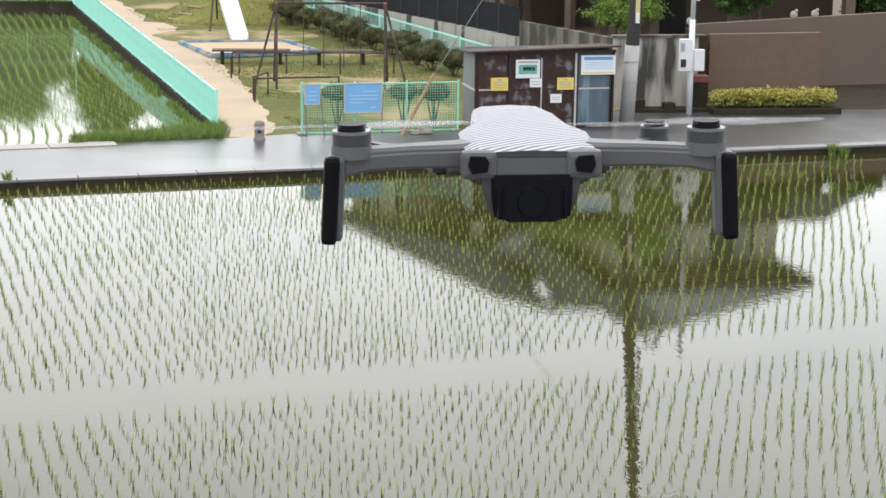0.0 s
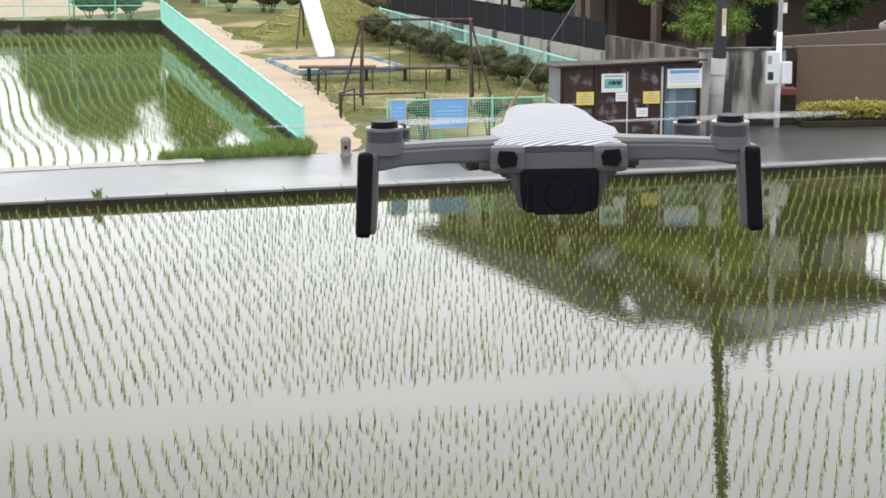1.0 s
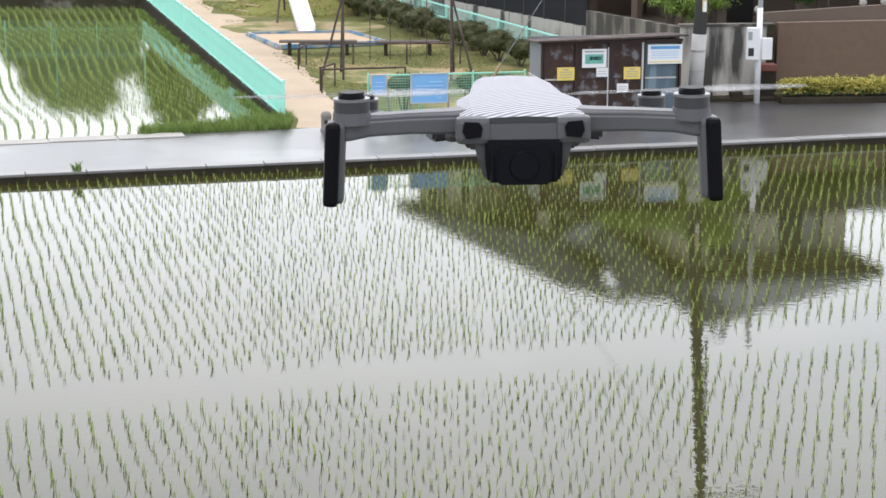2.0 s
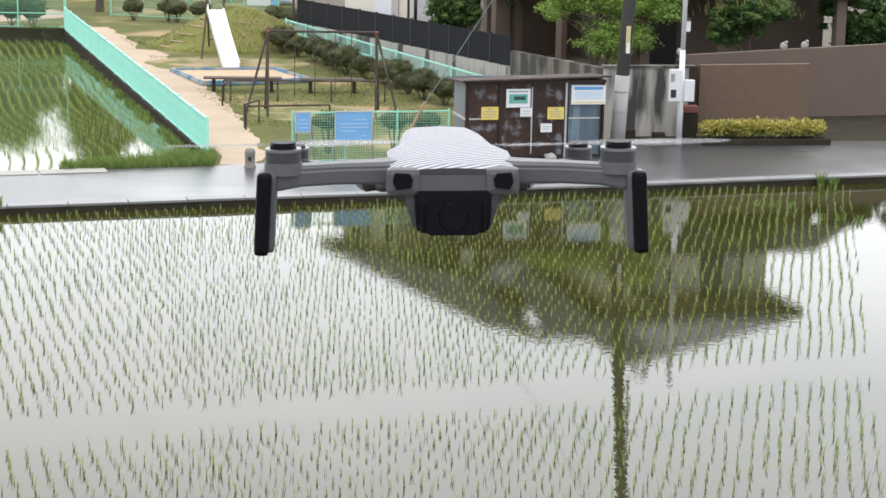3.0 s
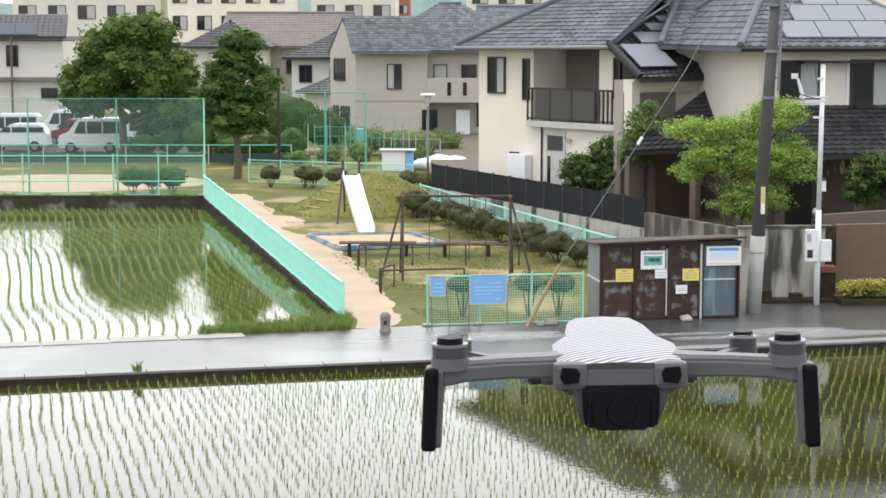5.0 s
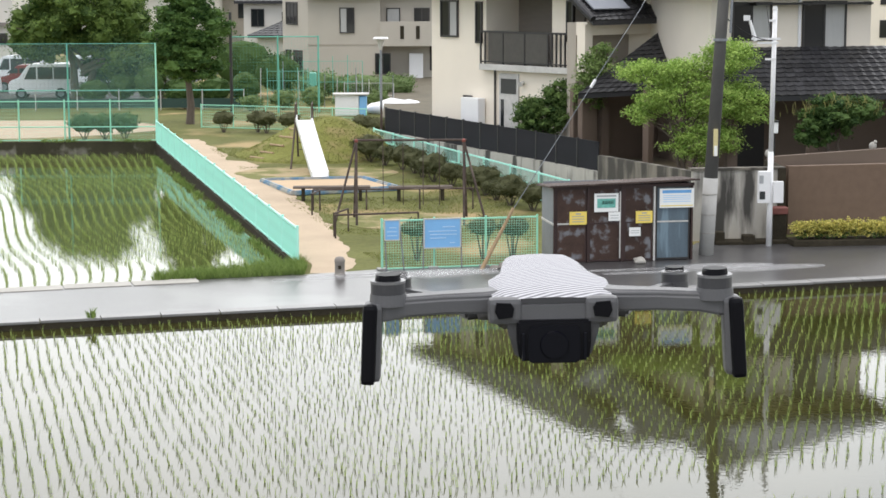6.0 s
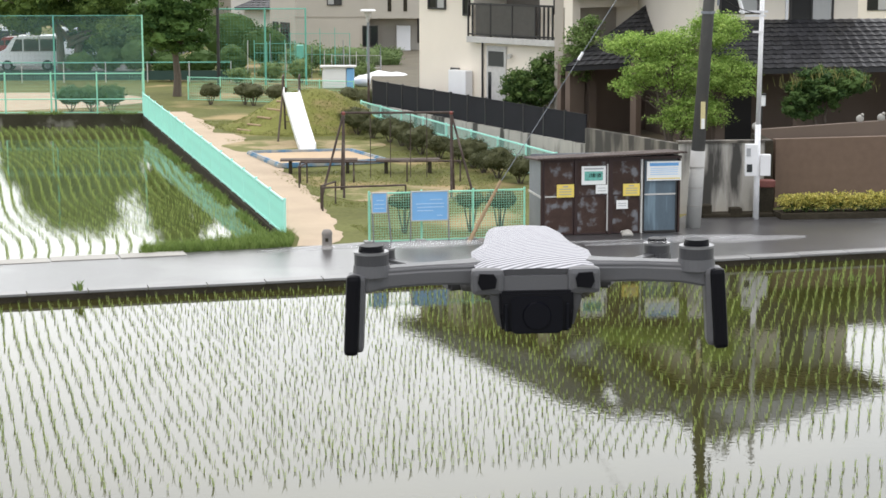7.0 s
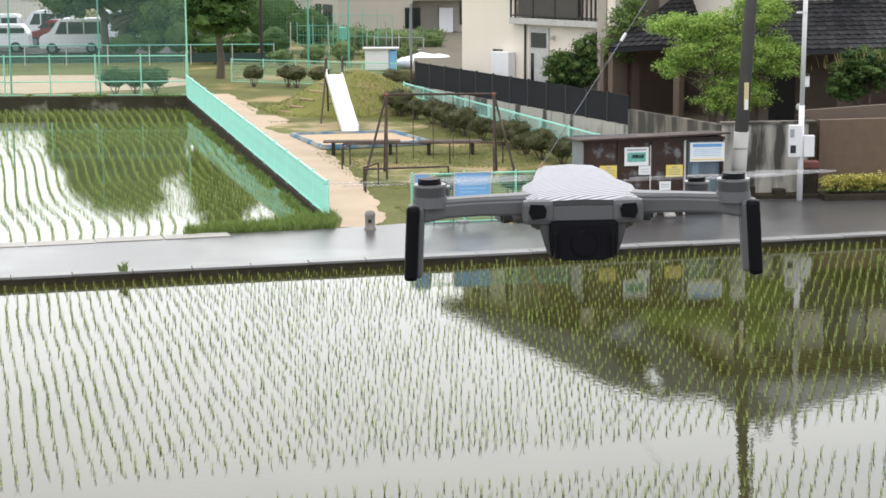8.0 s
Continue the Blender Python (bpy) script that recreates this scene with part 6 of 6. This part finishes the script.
def sect(y, w, zt, zb, wb=None):
    wb = w * .86 if wb is None else wb
    return [(-wb, y, zb), (wb, y, zb), (w, y, zb + (zt - zb) * .35), (w * .99, y, zt - .004), (w * .90, y, zt), (-w * .90, y, zt), (-w * .99, y, zt - .004), (-w, y, zb + (zt - zb) * .35)]
b = loft(B(), [sect(.0, .0285, .0024, -.0085), sect(.006, .0305, .0040, -.012), sect(.02, .0312, .0050, -.013), sect(.05, .0308, .0058, -.013), sect(.066, .0238, .0064, -.013), sect(.10, .0205, .0066, -.012), sect(.122, .0185, .0058, -.010), sect(.128, .015, .003, -.006)])
bmesh.ops.bevel(b, geom=[e for e in b.edges if e.calc_face_angle(0) > .5], offset=.0012, segments=2, affect="EDGES")
part("body", b, PLASTIC, dr, "matt grey plastic shell")
def top(y, w, z):
    return [(-w, y, z - .0012), (w, y, z - .0012), (w, y, z - .0006), (w * .8, y, z + .0010), (0, y, z + .0018), (-w * .8, y, z + .0010), (-w, y, z - .0006)]
b = loft(B(), [top(.0005, .0278, .0032), top(.006, .0300, .0046), top(.02, .0312, .0060), top(.045, .0310, .0070), top(.064, .0238, .0078), top(.10, .0205, .0080), top(.120, .0180, .0072)])
dr.matrix_world = pose(.0868, .905, 6.8342, 0, -.8, 0)
for f in b.faces:
    f.material_index = 1 if f.normal.y < -.6 else 0
part("top_shell", b, [SKIN, PLASTIC_D], dr, "white and grey diagonally striped top skin")
for s in (-1, 1):
    b = B()
    pts = [(-.0036, -.0040), (.0034, -.0048), (.0052, -.0012), (.0042, .0034), (-.0028, .0030), (-.0044, .0004)]
    lo = [b.verts.new((s * (.0243 + px), -.0028, -.0005 + pz)) for px, pz in pts]
    hi = [b.verts.new((s * (.0243 + px * 1.2), .006, -.0005 + pz * 1.2)) for px, pz in pts]
    b.faces.new(lo)
    b.faces.new(hi)
    for i in range(6):
        b.faces.new((lo[i], lo[(i + 1) % 6], hi[(i + 1) % 6], hi[i]))
    bmesh.ops.recalc_face_normals(b, faces=b.faces)
    part("front_sensor", b, BLACK, dr, "black front sensor recess")
    b = B()
    box(b, s * .0243 - .0085, s * .0243 + .0085, -.0016, .008, -.0085, .0050, bevel=.003)
    part("sensor_housing", b, PLASTIC, dr)
# chin and camera
b = loft(B(), [[(-.0245, .001, -.006), (.0245, .001, -.006), (.0245, .05, -.006), (-.0245, .05, -.006)], [(-.0222, .002, -.016), (.0222, .002, -.016), (.0212, .047, -.016), (-.0212, .047, -.016)], [(-.0192, .004, -.0262), (.0192, .004, -.0262), (.0175, .042, -.0262), (-.0175, .042, -.0262)]])
bmesh.ops.bevel(b, geom=b.edges[:], offset=.0009, segments=2, affect="EDGES")
part("chin", b, PLASTIC, dr)
b = B()
loft(b, [[(-.0187, -.0035, -.0062), (.0187, -.0035, -.0062), (.0187, .010, -.0062), (-.0187, .010, -.0062)], [(-.0187, -.0042, -.017), (.0187, -.0042, -.017), (.0187, .009, -.017), (-.0187, .009, -.017)], [(-.0176, -.0042, -.0268), (.0176, -.0042, -.0268), (.0172, .008, -.0272), (-.0172, .008, -.0272)]])
bmesh.ops.bevel(b, geom=b.edges[:], offset=.0012, segments=2, affect="EDGES")
cm = part("camera_housing", b, BLACK, dr, "black gimbal camera housing")
b = loft(B(), [[(x, -.0042 - d, z) for x, z in ((-.0118, -.0278), (.0118, -.0278), (.0132, -.0255), (.0132, -.011), (.0118, -.0088), (-.0118, -.0088), (-.0132, -.011), (-.0132, -.0255))] for d in (-.006, .0008)] )
bmesh.ops.bevel(b, geom=b.edges[:], offset=.0006, segments=2, affect="EDGES")
part("camera_head", b, BLACKGLASS, cm)
b = B()
tube(b, (0, -.0062, -.0185), (0, -.0048, -.0185), .0068, .0074, 24)
part("lens", b, BLACKGLASS, cm)
for s in (-1, 1):
    b = B()
    box(b, s * .0155 - .0008, s * .0155 + .0008, -.0058, -.003, -.0262, -.012, bevel=.0005)
    part("gimbal_arm", b, BLACKGLASS, cm)

def motor(x, y, z, k=1.0):
    b = B()
    tube(b, (x, y, z), (x, y, z + .0055 * k), .0088 * k, .0088 * k, 28)
    m = part("motor", b, PLASTIC_D, dr, "dark grey brushless motor", False)
    b = B()
    tube(b, (x, y, z + .0055 * k), (x, y, z + .0067 * k), .0090 * k, .0090 * k, 28)
    part("motor_rim", b, ALU, m)
    b = B()
    tube(b, (x, y, z + .0067 * k), (x, y, z + .0098 * k), .0066 * k, .0062 * k, 24)
    part("propeller_hub", b, BLACK, m)
    for a in (0, math.pi):
        b = B()
        t = Matrix.Translation((x, y, z + .0085 * k)) @ Matrix.Rotation(a + .12, 4, "Z")
        ring = []
        for d, w, tw in ((.004, .0035, .12), (.018, .0060, .12), (.036, .0050, .08), (.052, .0035, .05), (.058, .0012, .03)):
            ring.append([t @ Vector((d, -w * math.cos(tw), -w * math.sin(tw))), t @ Vector((d, w * math.cos(tw), w * math.sin(tw))), t @ Vector((d, w * math.cos(tw), w * math.sin(tw) + .0006)), t @ Vector((d, -w * math.cos(tw), -w * math.sin(tw) + .0006))])
        loft(b, ring)
        part("propeller_blade", b, BLADE, m, "thin smoky propeller blade")
for s in (-1, 1):
    # front arm
    def a_sec(x, yc, zc, dy, dz):
        return [(s * x, yc - dy, zc - dz * .8), (s * x, yc + dy, zc - dz), (s * x, yc + dy, zc + dz), (s * x, yc - dy * .7, zc + dz), (s * x, yc - dy, zc + dz * .6)]
    b = loft(B(), [a_sec(.026, .022, -.0005, .010, .0068), a_sec(.034, .020, -.0002, .0085, .0060), a_sec(.055, .016, .0000, .0068, .0056), a_sec(.074, .0125, -.0005, .0065, .0056), a_sec(.084, .011, -.0015, .008, .0062), a_sec(.0915, .010, -.0025, .0065, .0056)])
    bmesh.ops.bevel(b, geom=[e for e in b.edges if e.calc_face_angle(0) > .6], offset=.0011, segments=2, affect="EDGES")
    arm = part("front_arm", b, PLASTIC, dr)
    b = B()
    tube(b, (s * .083, .011, .001), (s * .083, .011, .0068), .0098, .0092, 28)
    part("motor_mount", b, PLASTIC, arm)
    motor(s * .083, .011, .0068)
    # landing leg with its black antenna cover
    b = B()
    box(b, -.0048, .0048, .001, .014, -.0375, .0030, Matrix.Translation((s * .0905, 0, 0)) @ Matrix.Rotation(s * -.055, 4, "Y"), bevel=.0028)
    lg = part("landing_leg", b, PLASTIC, dr)
    b = B()
    box(b, -.0037, .0037, -.0022, .004, -.0384, .0030, Matrix.Translation((s * .0922, 0, 0)) @ Matrix.Rotation(s * -.055, 4, "Y"), bevel=.0024)
    part("antenna_cover", b, BLACK, lg, "black antenna cover")
    # rear arm, swept back
    b = B()
    beam(b, (s * .020, .060, -.0090), (s * .045, .052, -.0105), .013, .009)
    beam(b, (s * .030, .056, -.0105), (s * .079, .128, -.0125), .008, .006)
    bmesh.ops.bevel(b, geom=b.edges[:], offset=.0015, segments=2, affect="EDGES")
    ra = part("rear_arm", b, PLASTIC_D, dr)
    b = B()
    box(b, s * .031 - .006, s * .031 + .006, .044, .056, -.0150, -.0055, bevel=.003)
    part("hinge", b, PLASTIC, ra)
    b = B()
    tube(b, (s * .079, .128, -.0155), (s * .079, .128, -.0095), .0082, .0078, 24)
    part("motor_mount", b, PLASTIC_D, ra)
    motor(s * .079, .128, -.0095, .85)
